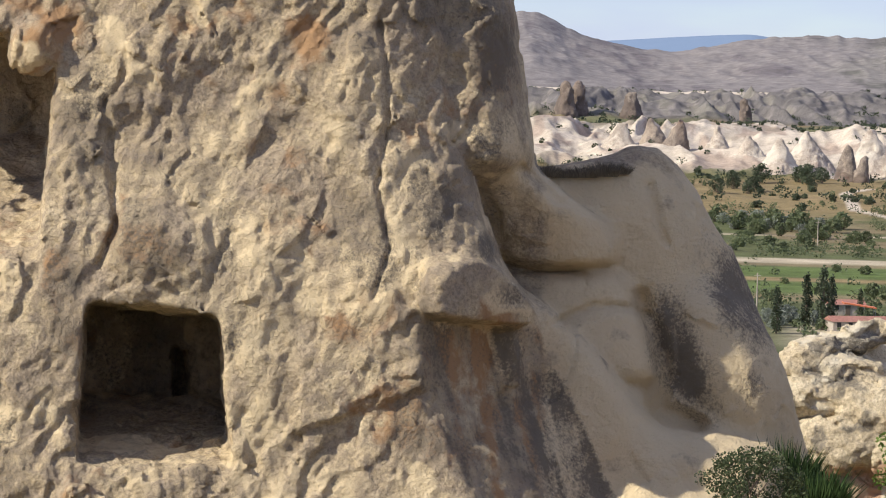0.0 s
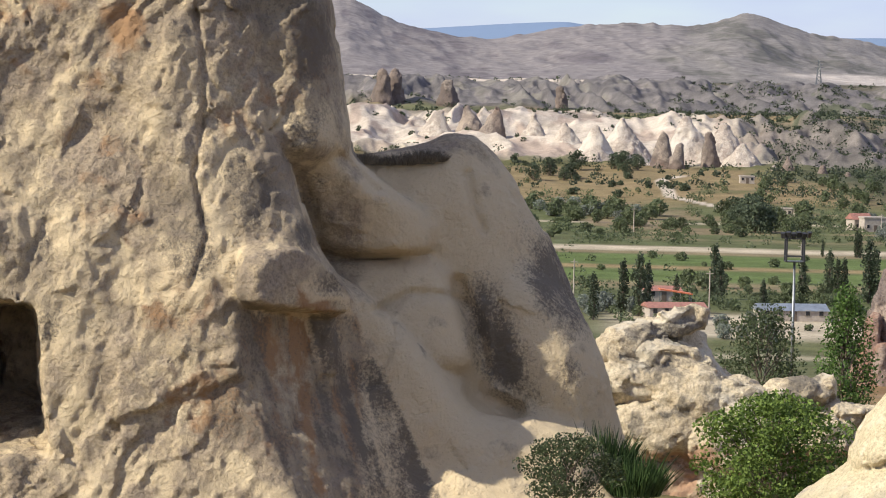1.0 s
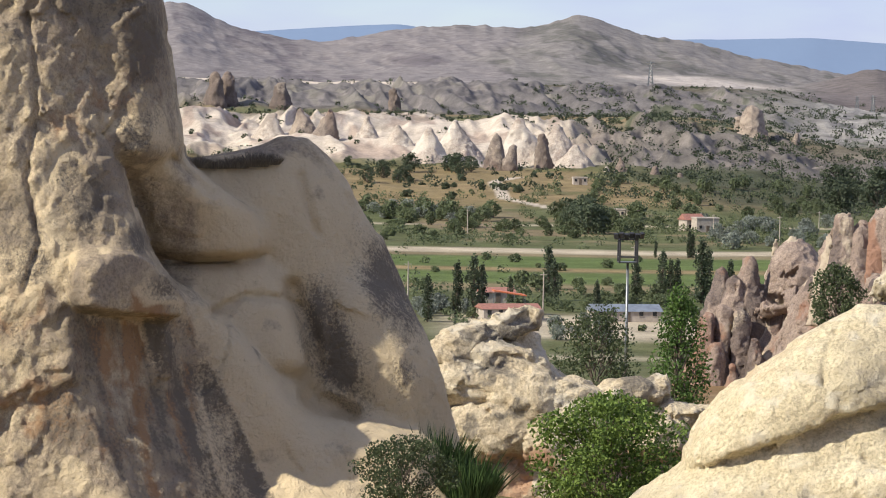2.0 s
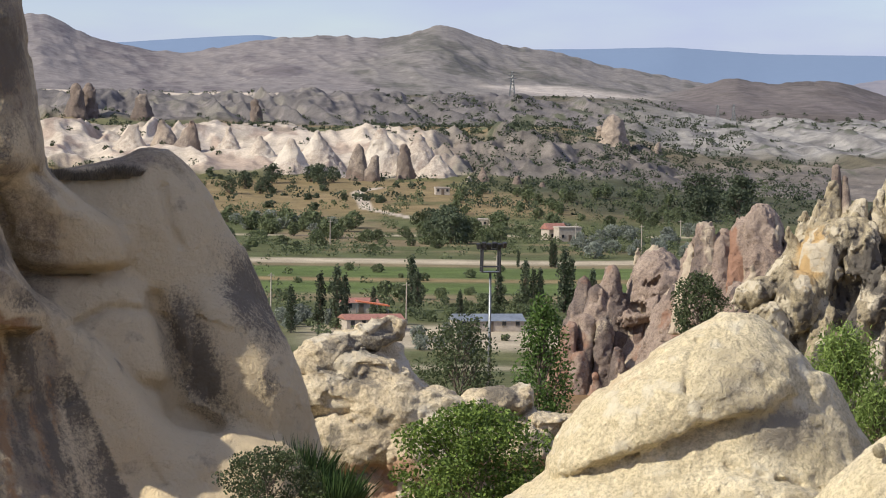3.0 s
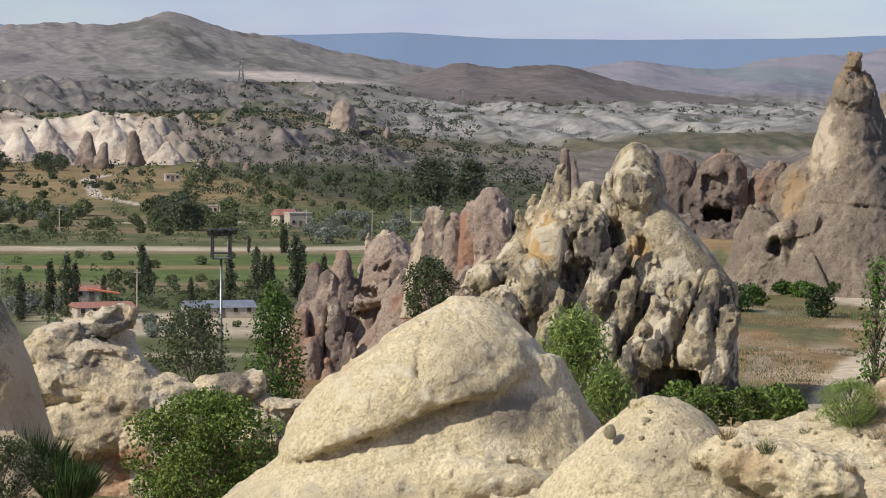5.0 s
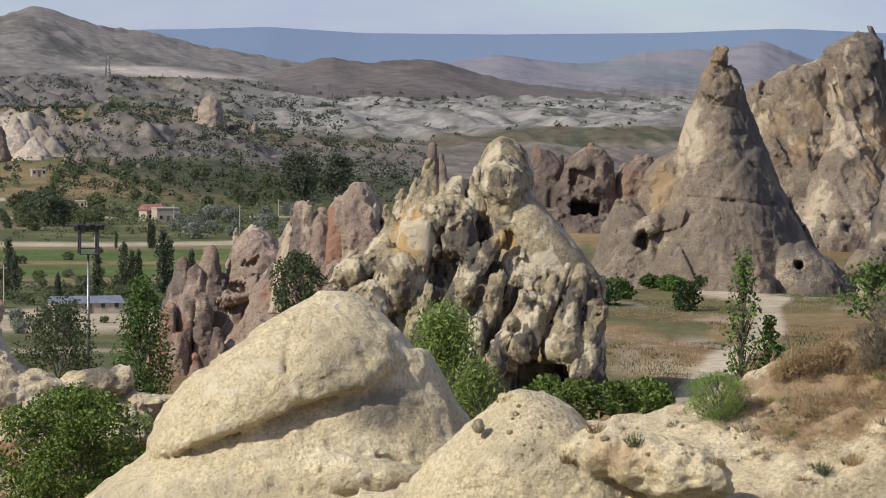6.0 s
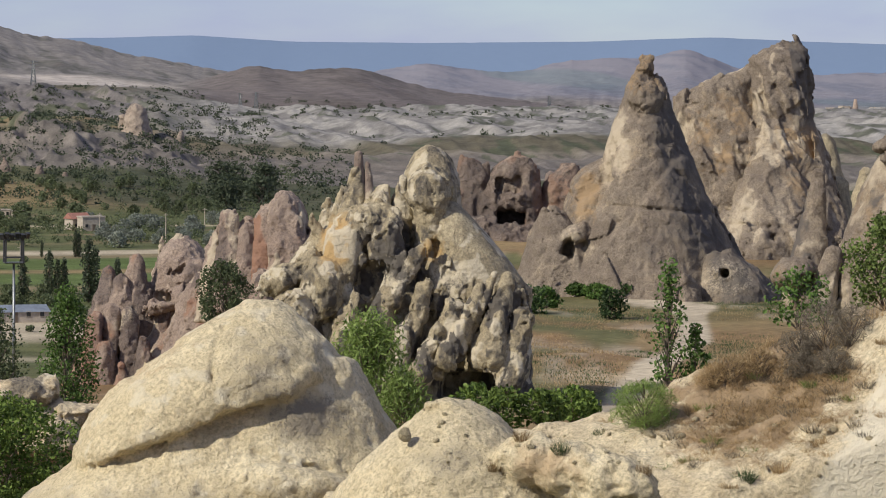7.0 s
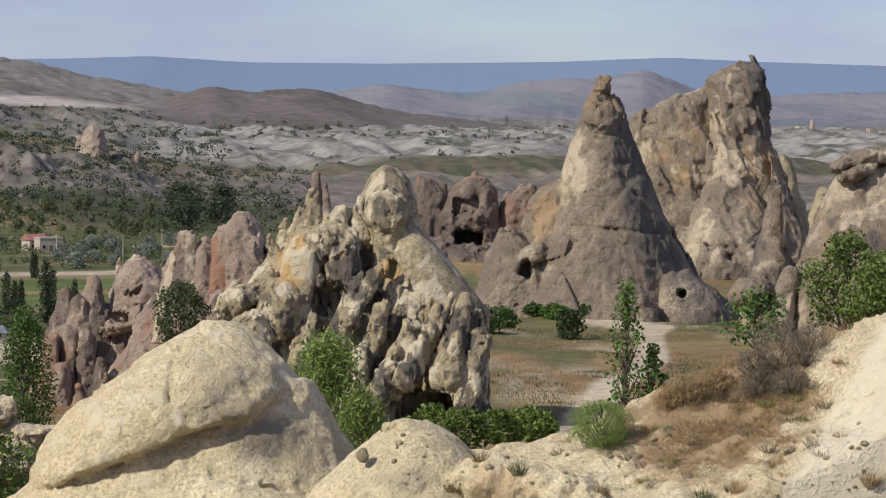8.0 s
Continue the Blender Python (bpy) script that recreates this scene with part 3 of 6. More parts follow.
    tint = over(tint, (0.48, 0.43, 0.38), (1 - step01(np.abs(az - 9.6 + (z + 14) * 0.16), 0.3, 1.1)) * (1 - step01(np.abs(z + 14), 3.2, 5.5)) * (d < 3300))
    col = over(col, tint, h)
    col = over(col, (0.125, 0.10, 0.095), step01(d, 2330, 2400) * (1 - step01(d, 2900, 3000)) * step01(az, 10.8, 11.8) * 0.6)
    # folds and far ridge: distance haze put into the land's colour
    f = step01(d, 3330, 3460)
    col = over(col, over(one(HAZE_LILAC), (0.26, 0.245, 0.265), step01(crag, 0.5, 1.2) * 0.6), f)
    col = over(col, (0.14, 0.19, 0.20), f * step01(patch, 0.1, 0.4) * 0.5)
    col = over(col, HAZE_BLUE, step01(d, 4080, 4180))
    return col


def build_land():
    fine = np.linspace(-9, 24.5, 1150)
    cols = np.concatenate([np.linspace(-180, -9, 70)[:-1], fine, np.linspace(24.5, 180, 62)[1:-1]])
    rows = np.concatenate([np.geomspace(1.2, 40, 24), np.geomspace(42, 600, 130), np.linspace(604, 1390, 120), np.linspace(1393, 2080, 230),
                           np.linspace(2086, 2560, 60), np.linspace(2570, 3330, 110), np.linspace(3350, 4000, 50), np.linspace(4020, 4900, 40)])
    az, d = [a.ravel() for a in np.meshgrid(cols, rows)]
    z = land_height(az, d)
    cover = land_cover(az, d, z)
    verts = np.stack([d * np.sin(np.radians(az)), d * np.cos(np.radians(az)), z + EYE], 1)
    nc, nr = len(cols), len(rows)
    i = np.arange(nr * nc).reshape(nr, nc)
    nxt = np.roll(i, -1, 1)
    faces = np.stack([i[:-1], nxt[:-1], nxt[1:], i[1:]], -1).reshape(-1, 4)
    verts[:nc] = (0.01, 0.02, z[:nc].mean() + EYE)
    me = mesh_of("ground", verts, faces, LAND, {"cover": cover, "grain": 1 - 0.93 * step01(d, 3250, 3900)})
    tagged(new("ground", me), "dry valley land with fields, pale eroded cliffs and hazy hills", "ground", kind="structure")


def foot(sight, x, y, d0=60, d1=3200):
    """World place where the line of sight meets the land."""
    ray = sight.at(x, y, 1.0) - np.array((0, 0, EYE))
    flat = math.hypot(ray[0], ray[1])
    az, d = math.degrees(math.atan2(ray[0], ray[1])), np.geomspace(d0, d1, 420)
    z = land_height(np.full_like(d, az), d)
    k = int(np.argmax(ray[2] / flat * d <= z))
    return Vector((d[k] * math.sin(radians(az)), d[k] * math.cos(radians(az)), z[k] + EYE))


def ground_at(az, d):
    """World place on the land at a bearing and distance."""
    z = land_height(np.array([float(az)]), np.array([float(d)]))[0]
    return Vector((d * math.sin(radians(az)), d * math.cos(radians(az)), z + EYE))


build_land()

# ================= rocks =================
def cliff_form(g):
    x, y, w = g
    main = loft(g, [(-520, -900, 700, 40, 520), (-280, -900, 745, -10, 520), (0, -900, 778, -40, 520), (230, -900, 808, -70, 520), (300, -900, 832, -88, 520), (370, -900, 854, -105, 520), (470, -900, 890, -132, 520),
                    (545, -900, 948, -145, 520), (760, -900, 1040, -165, 520), (882, -900, 1100, -195, 520), (1100, -900, 1200, -230, 520)], 8)
    # under the lip the wall turns away to the right
    corner = np.interp(y.reshape(-1), [540, 560, 620, 700, 760, 810, 882, 1100], [760, 744, 738, 742, 770, 800, 836, 930]).reshape(1, -1, 1).astype(np.float32)
    away = (w - (-138 - 0.15 * (y - 560)) - 0.9 * (x - corner)) * 0.74
    main = smooth_max(main, smooth_min(-away, y - 552, 12), 8)
    pillar = loft(g, [(-520, 690, 830, 200, 520), (-280, 700, 880, 170, 520), (0, 700, 906, 40, 520), (120, 700, 926, 20, 520), (250, 700, 944, -8, 500), (285, 700, 944, 0, 480), (315, 700, 934, 60, 460), (350, 700, 905, 125, 440), (400, 700, 860, 190, 420)], 3.0, 7)
    lobe = loft(g, [(263, 1108, 1165, 320, 450), (282, 1088, 1190, 300, 470), (300, 900, 1206, 280, 500), (370, 820, 1252, 250, 540), (440, 800, 1292, 245, 550),
                    (540, 780, 1335, 240, 560), (650, 760, 1383, 228, 570), (780, 740, 1422, 212, 580), (1100, 700, 1510, 130, 620)], 2.6)
    s = smooth_min(main, smooth_min(pillar, lobe, 60), 8)
    # shoulder, middle block, lower block, right bulge
    s = smooth_min(s, loft(g, [(238, 790, 830, 70, 450), (280, 796, 925, 60, 450), (330, 802, 985, 96, 450), (390, 812, 1072, 136, 450), (440, 850, 1104, 158, 450), (462, 880, 1100, 160, 450), (474, 900, 1092, 182, 450), (484, 930, 1060, 270, 450)], 2.8, 5), 16)
    s = smooth_min(s, loft(g, [(472, 850, 1100, 222, 420), (500, 855, 1128, 186, 420), (560, 880, 1148, 160, 420), (650, 960, 1170, 142, 420), (670, 980, 1166, 150, 420), (690, 1000, 1150, 190, 420)], 3.2, 5), 12)
    s = smooth_min(s, loft(g, [(672, 1000, 1120, 170, 420), (700, 1000, 1146, 128, 420), (745, 1000, 1152, 110, 420), (800, 1000, 1120, 110, 420)], 3, 5), 10)
    s = smooth_min(s, ball(g, (1285, 670, 300), (98, 195, 112), -26), 18)
    # slanting slab between the wall and the blocks, foot ledges
    slab = loft(g, [(520, 890, 948, 110, 320), (545, 890, 985, 70, 320), (640, 900, 1070, 52, 320), (740, 910, 1150, 40, 320), (882, 940, 1270, 20, 320), (1100, 1000, 1420, -20, 320)], 3.4)
    s = smooth_min(s, slab, 12)
    s = smooth_min(s, ball(g, (1235, 850, 190), (185, 92, 165), 8), 30)
    s = smooth_min(s, ball(g, (1250, 985, 150), (330, 130, 220), 10), 40)
    # overhanging lip
    lip = loft(g, [(450, 760, 800, -118, 60), (466, 750, 866, -160, 60), (500, 745, 912, -186, 60), (535, 744, 940, -194, 60), (560, 748, 944, -180, 60), (572, 770, 935, -100, 60), (584, 800, 920, -30, 60)], 5.0, 3)
    s = smooth_min(s, smooth_max(lip, -192 + (x - 775) * 0.75 - w, 8), 8)
    # brow over the cave
    s = smooth_min(s, ball(g, (288, 462, -100), (108, 92, 56), 0), 24)
    # the cave with its sill, and the upper alcove with its floor
    half = 122 + (y - 540) * 0.07
    cave = smooth_max(np.abs(x - 269 - (y - 540) * 0.015) - half, (530 + (x - 150) * 0.11) - y, 14)
    cave = smooth_max(smooth_max(cave, y - 824 + (w + 165) * 0.26, 10), w - 330, 10)
    s = smooth_max(s, -cave, 7)
    s = smooth_max(s, -block(g, (320, 690, 380), (18, 80, 90), 4), 5)
    alcove = smooth_max(block(g, (-125, 245, 120), (218, 200, 300), 30, 5), y - 440 + (w + 60) * 0.42, 10)
    s = smooth_max(s, -alcove, 10)
    s = smooth_min(s, ball(g, (20, 475, -40), (150, 40, 60), -8), 24)
    s = smooth_min(s, ball(g, (62, 80, -40), (46, 52, 46), 30), 20)
    return smooth_min(s, ball(g, (146, 886, -215), (44, 28, 40), 0), 4)


def cliff_relief(p):
    x, y = p[:, 0], p[:, 1]
    m = p / 100.0
    face = 1 - step01(x + 0.12 * (y - 400), 800, 900)          # weathered face; the rest is smooth
    crust = face * (0.45 + 0.55 * step01(fbm(m * 0.45, 2, 121), -0.45, 0.25))
    r = 5 * fbm(m * stretch(0.7, 0.55, 0.7), 3, 101, 0.5) * (0.3 + 0.7 * face)
    warp = np.stack([m[:, 0] + 0.55 * m[:, 1] + 0.3 * value_noise(m * 1.5, 104), m[:, 1] - 0.45 * m[:, 0] + 0.2 * value_noise(m * 2.1, 105), m[:, 2]], 1)
    r += crust * (8 * facets(warp * stretch(1.5, 0.8, 1.0), 111) + 5 * facets(warp * stretch(3.6, 1.9, 2.6), 113))
    r += face * (2.2 * ridged(warp * stretch(4.0, 1.8, 3.0), 3, 131, 0.55) + 2.6 * fbm(m * stretch(8, 6, 8), 3, 135, 0.6))
    r += (1 - face) * (4 * fbm(m * stretch(1.1, 0.6, 1.1), 4, 141) + 5 * facets(m * stretch(0.9, 0.7, 0.9), 145) + 1.5 * fbm(m * 7, 3, 143))
    # cracks and folds
    r -= 11 * np.exp(-(seam(p, [(672, 40), (684, 110), (686, 230), (668, 330), (690, 440), (660, 530)]) / 4) ** 2)
    r -= 13 * np.exp(-(seam(p, [(185, 180), (200, 300), (205, 400), (175, 470)]) / 7) ** 2)
    r -= 5 * np.exp(-(seam(p, [(925, 480), (1000, 478), (1100, 466)]) / 6) ** 2)
    r -= 14 * np.exp(-(seam(p, [(985, 572), (1050, 540), (1120, 545), (1150, 560)]) / 7) ** 2)
    r -= 24 * np.exp(-(seam(p, [(1135, 525), (1160, 590), (1180, 660), (1170, 720), (1235, 752)]) / 15) ** 2)
    r -= 12 * np.exp(-(seam(p, [(1150, 330), (1165, 400), (1180, 430)]) / 8) ** 2)
    r -= 9 * np.exp(-(seam(p, [(868, 580), (862, 690), (845, 780)]) / 8) ** 2)
    r -= 12 * np.exp(-(seam(p, [(925, 300), (960, 330), (990, 360)]) / 8) ** 2)
    # the fallen skin below the cave: an edge that steps back
    r += 12 * step01((690 + (755 - x) * 0.34) - y, -6, 12) * step01(x, 500, 540) * (1 - step01(x, 740, 765)) * step01(y, 560, 680)
    r += 14 * blot(p, 640, 180, 70, 150, -10) + 12 * blot(p, 660, 520, 90, 110, 10) + 12 * blot(p, 270, 90, 80, 90, 15) - 9 * blot(p, 470, 260, 110, 24, -35)
    r += 10 * blot(p, 480, 440, 70, 60, -20) + 10 * blot(p, 130, 300, 60, 160, 10) + 8 * blot(p, 470, 700, 40, 160, -8)
    return np.clip(r, -38, 38)


def cliff_stain_light(p):
    m = p / 100.0
    n = 0.5 * fbm(m * 2.2, 4, 161)
    dark = np.zeros(len(p))
    # lichen patches; those in the alcove under the lip also deepen its shade
    for x, y, rx, ry, turn, k in ((775, 360, 75, 110, 10, 0.9), (860, 440, 50, 40, 0, 0.7), (1205, 630, 60, 150, -24, 0.92), (1330, 690, 40, 60, 0, 0.5), (1310, 530, 60, 130, -20, 0.9),
                                  (960, 690, 70, 160, -18, 0.88), (870, 100, 80, 180, 0, 0.75), (910, 520, 60, 40, 0, 0.6), (645, 190, 24, 22, 0, 0.8), (320, 300, 170, 90, 10, 0.45),
                                  (640, 610, 90, 80, 0, 0.5), (790, 700, 40, 160, -12, 0.75), (1270, 460, 80, 100, 0, 0.4), (930, 810, 90, 100, 0, 0.88), (160, 160, 60, 120, 0, 0.4)):
        dark = np.maximum(dark, k * blot(p, x, y, rx, ry, turn))
    warm = np.zeros(len(p))
    for x, y, rx, ry, turn, k in ((550, 70, 60, 70, 0, 0.8), (480, 170, 60, 40, 0, 0.6), (640, 560, 80, 110, 0, 0.7), (900, 640, 45, 170, -14, 1.0), (1010, 790, 50, 110, -30, 1.0),
                                  (80, 60, 100, 120, 0, 0.7), (700, 730, 150, 110, 0, 0.45), (870, 150, 60, 160, 0, 0.5), (740, 200, 60, 200, 0, 0.35), (240, 430, 90, 60, 0, 0.5)):
        warm = np.maximum(warm, k * blot(p, x, y, rx, ry, turn))
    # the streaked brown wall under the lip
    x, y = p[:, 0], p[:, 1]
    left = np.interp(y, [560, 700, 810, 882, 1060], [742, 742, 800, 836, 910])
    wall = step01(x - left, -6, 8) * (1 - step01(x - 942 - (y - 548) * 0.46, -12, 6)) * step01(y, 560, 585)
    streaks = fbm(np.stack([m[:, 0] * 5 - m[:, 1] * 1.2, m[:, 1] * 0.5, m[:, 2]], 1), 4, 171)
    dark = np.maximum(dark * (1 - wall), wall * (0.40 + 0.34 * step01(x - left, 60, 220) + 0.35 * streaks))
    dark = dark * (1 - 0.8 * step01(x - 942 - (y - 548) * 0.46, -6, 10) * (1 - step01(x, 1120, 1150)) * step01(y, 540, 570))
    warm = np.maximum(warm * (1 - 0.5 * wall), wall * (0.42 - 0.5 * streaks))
    pale = np.maximum(0.5 * blot(p, 620, 180, 90, 160, 15), 0.5 * blot(p, 450, 560, 120, 240, 0))
    # smooth pale lobes, their colour lightened further to stand for reflected light
    pale = np.maximum(pale, 0.95 * step01(p[:, 0], 930, 990) * step01(p[:, 1], 270, 320))
    pale = np.maximum(pale, 0.55 * step01(fbm(m * stretch(1.1, 0.8, 1.1), 4, 163), 0.05, 0.45))
    dark = np.maximum(dark, 0.5 * step01(fbm(m * stretch(0.8, 0.5, 0.8), 4, 165), 0.0, 0.5) * (1 - step01(p[:, 0], 880, 960)))
    warm = np.maximum(warm, 0.4 * step01(fbm(m * stretch(0.9, 0.5, 0.9), 4, 167), 0.1, 0.5))
    return {"dark": 0.85 * dark * (0.9 + 0.7 * n), "warm": warm * (0.8 + n), "pale": pale * (0.9 + n)}


rock("cave_cliff", "weathered ochre tuff cliff with a square-cut cave and smooth shaded lobes", WEST, 50, (-330, -460, -280), (1530, 1060, 560), 5.6, cliff_form, cliff_relief, CLIFF, cliff_stain_light,
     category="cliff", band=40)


def boulder_form(g):
    cap = loft(g, [(566, 1165, 1222, -5, 90), (582, 1120, 1256, -45, 130), (605, 1075, 1282, -75, 160), (650, 1005, 1318, -120, 200), (700, 940, 1345, -150, 220), (750, 885, 1350, -165, 230),
                   (800, 858, 1290, -165, 220), (832, 850, 1120, -150, 200), (852, 850, 960, -120, 160), (862, 860, 900, -60, 100)], 2.2)
    cap = smooth_max(cap, (g[1] - 862 + (g[0] - 850) * 0.36), 16)
    body = loft(g, [(668, 1290, 1350, -30, 160), (700, 1210, 1372, -70, 220), (760, 1010, 1408, -120, 260), (800, 900, 1432, -140, 280), (850, 838, 1462, -165, 300), (882, 792, 1490, -185, 310),
                    (1000, 640, 1600, -240, 340), (1120, 560, 1700, -280, 360)], 2.3)
    s = smooth_min(cap, body, 6)
    s = smooth_min(s, ball(g, (1240, 890, -170), (110, 44, 60), 6), 16)
    return smooth_min(s, ball(g, (1215, 715, -105), (40, 26, 30), 0), 14)


def boulder_relief(p):
    m = p / 100.0
    r = 6 * fbm(m * 0.9, 4, 201) + 3.0 * facets(m * stretch(1.6, 2.2, 1.6), 203) + 3.0 * fbm(m * 5, 3, 205) + 2.6 * fbm(m * 11, 2, 207)
    r -= 5 * step01(value_noise(m * 5.5, 209), 0.55, 0.8)
    r -= 11 * np.exp(-(seam(p, [(1130, 590), (1105, 640), (1100, 700)]) / 4) ** 2)
    r -= 9 * np.exp(-(seam(p, [(960, 690), (1030, 640), (1120, 610), (1200, 590)]) / 5) ** 2)
    r -= 9 * np.exp(-(seam(p, [(1170, 830), (1240, 850), (1340, 870)]) / 6) ** 2)
    return r


def boulder_stain_shade(p):
    m = p / 100.0
    n = 0.45 * fbm(m * 2.6, 4, 211)
    # first dark blot paints shade below the ledge; the foot carries grey lichen
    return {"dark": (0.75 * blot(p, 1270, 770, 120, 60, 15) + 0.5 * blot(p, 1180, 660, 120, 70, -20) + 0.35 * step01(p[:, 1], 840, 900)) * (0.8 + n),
            "warm": 0.5 * blot(p, 1000, 660, 120, 40, -30) * (0.8 + n), "pale": 0.5 * step01(n, 0.0, 0.4)}


rock("split_boulder", "cream tuff boulder split by a long slanting crack", MID, 45, (540, 540, -300), (1710, 1120, 360), 7, boulder_form, boulder_relief, PALE, boulder_stain_shade, category="boulder")


def bank_line(x):
    return np.interp(x, [200, 560, 640, 700, 760, 820, 880, 960, 1050, 1120, 1220, 1300, 1400, 1480, 1568, 1800], [960, 900, 870, 850, 826, 800, 788, 772, 730, 700, 668, 648, 614, 590, 556, 470])


def bank_form(g):
    x, y, w = g
    ridge = bank_line(x.reshape(-1)).reshape(-1, 1, 1).astype(np.float32)
    dip = 46 * np.exp(-((x - 1255) / 150) ** 2 - ((w + 150) / 110) ** 2) - 62 * step01(x + 0.55 * w, 1320, 1440) * step01(-w, 20, 120)
    return (ridge + dip + np.maximum(-w, 0) * 0.55 + np.maximum(w, 0) * 0.45 - y) * 0.75


def bank_relief(p):
    m = p / 100.0
    r = 11 * fbm(m * 0.7, 5, 301) + 5.0 * fbm(m * 4.5, 3, 305) + 4 * ridged(m * 2.2, 3, 307)
    r += 7 * facets(m * stretch(1.6, 1.8, 1.6), 311) * step01(p[:, 1], 790, 860)
    r -= 10 * np.exp(-(seam(p, [(1568, 690), (1450, 770), (1330, 850), (1260, 890)]) / 9) ** 2)
    return r


def bank_stains(p):
    m = p / 100.0
    n = 0.5 * fbm(m * 2.0, 4, 321)
    return {"warm": (1.3 * blot(p, 1255, 735, 200, 120, -15) + 0.5 * blot(p, 930, 870, 150, 50)) * (0.8 + n), "dark": 0.25 * blot(p, 1000, 860, 240, 40, 10) * (0.7 + n),
            "pale": 0.9 * step01(p[:, 0] + 0.6 * p[:, 1], 1860, 1960)}


BANK = rock("bank", "sandy pale tuff bank with dry earth and crumbled edges", FAR_EAST, 42, (200, 460, -420), (1800, 1120, 330), 8, bank_form, bank_relief, EARTH, bank_stains, kind="structure", category="bank")


def dome_form(g):
    s = loft(g, [(745, 700, 745, -70, 40), (752, 684, 780, -100, 80), (775, 655, 815, -130, 110), (810, 612, 845, -165, 140), (850, 570, 880, -195, 160), (890, 535, 930, -215, 170), (1000, 470, 1050, -240, 200), (1120, 400, 1150, -260, 240)], 2.3)
    s = smooth_min(s, ball(g, (722, 758, -80), (44, 16, 30), 12), 8)
    s = smooth_min(s, ball(g, (930, 870, -190), (60, 50, 50), 20), 8)
    s = smooth_min(s, ball(g, (860, 850, -175), (60, 44, 50), -10), 8)
    return smooth_min(s, ball(g, (1010, 890, -210), (80, 44, 60), 14), 8)


def dome_relief(p):
    m = p / 100.0
    return 6 * fbm(m * 1.0, 4, 401) + 4.0 * fbm(m * 5, 3, 405) + 2.2 * fbm(m * 11, 2, 407) + 6 * ridged(m * 1.8, 3, 411) * step01(p[:, 0], 800, 900)


rock("rounded_boulder", "rounded cream tuff boulder at the edge of the bank", FAR_EAST, 40, (390, 720, -290), (1150, 1120, 250), 6, dome_form, dome_relief, PALE,
     lambda p: {"dark": 0.4 * blot(p, 700, 860, 160, 60) * (0.8 + 0.5 * fbm(p / 40, 3, 421)), "warm": 0.6 * blot(p, 890, 860, 100, 60)}, category="boulder")


def rubble_relief(p):
    m = p / 100.0
    slant = np.stack([m[:, 0] * 1.2 + 0.8 * m[:, 1], m[:, 1] * 2.0 - 0.6 * m[:, 0], m[:, 2] * 1.6], 1)
    return 4 * fbm(m * 1.3, 4, 501) + 8 * facets(slant * 1.0, 511) + 4 * facets(slant * 2.6, 513) + 3 * ridged(slant * 1.5, 4, 512, 0.55) + 2.2 * fbm(m * 8, 3, 515)


outcrop("broken_outcrop", "broken pale tuff outcrop with ledges and tufts", "outcrop", MID_WEST, 90, 4.2,
        [stack("outcrop_base", [(562, 985, 1070, -5, 90), (580, 945, 1078, -30, 120), (605, 910, 1082, -55, 150), (650, 892, 1118, -80, 170), (690, 888, 1165, -95, 180), (740, 892, 1240, -115, 190), (800, 900, 1300, -125, 200), (900, 880, 1340, -145, 220)], 2.6)]
        + [lump("boulder", c, r, turn) for c, r, turn in (((1035, 572, -30), (46, 24, 40), -8), ((955, 612, -50), (66, 36, 50), -32), ((1035, 640, -80), (70, 36, 40), 18), ((960, 680, -90), (84, 42, 44), 10),
                                                          ((1080, 705, -105), (96, 52, 50), 22), ((1155, 725, -100), (74, 50, 60), 30), ((1010, 760, -120), (110, 46, 40), 12), ((1235, 702, -70), (66, 28, 50), -12),
                                                          ((1295, 772, -115), (64, 38, 50), 8), ((1120, 790, -140), (60, 48, 40), 0), ((1335, 742, -60), (64, 28, 50), -10))],
        rubble_relief, RUBBLE,
        lambda p: {"warm": 0.9 * step01(p[:, 1], 770, 810) * (0.7 + 0.5 * fbm(p / 40, 3, 521)), "dark": 0.55 * step01(fbm(p / 60, 4, 523), 0.1, 0.5), "pale": 0.5 * step01(fbm(p / 80, 3, 525), 0, 0.4)})


def pinnacle_relief(seed, coarse, fine):
    def relief(p):
        m = p / 100.0
        tilted = np.stack([m[:, 0] + 0.3 * m[:, 1], m[:, 1] - 0.3 * m[:, 0], m[:, 2]], 1)
        return (coarse * 0.6 * fbm(m * stretch(1.8, 1.1, 1.8), 3, seed) + coarse * 0.55 * facets(tilted * stretch(4.0, 1.8, 4.0), seed + 7) + coarse * 0.3 * facets(tilted * stretch(9, 5, 9), seed + 9)
                + coarse * 0.35 * ridged(m * stretch(5, 2, 5), 4, seed + 11) + fine * fbm(m * 10, 3, seed + 13))
    return relief


def simple_stains(seed, warm=0.5, dark=0.5, pale=0.5):
    def stains(p):
        return {"warm": warm * step01(fbm(p / stretch(70, 110, 70), 3, seed), 0.0, 0.45), "dark": dark * step01(fbm(p / stretch(50, 90, 50), 4, seed + 5), 0.05, 0.5),
                "pale": pale * step01(fbm(p / stretch(60, 90, 60), 3, seed + 9), 0.1, 0.5)}
    return stains


def any_of(*fields):
    s = fields[0]
    for f in fields[1:]:
        s = np.minimum(s, f)
    return s


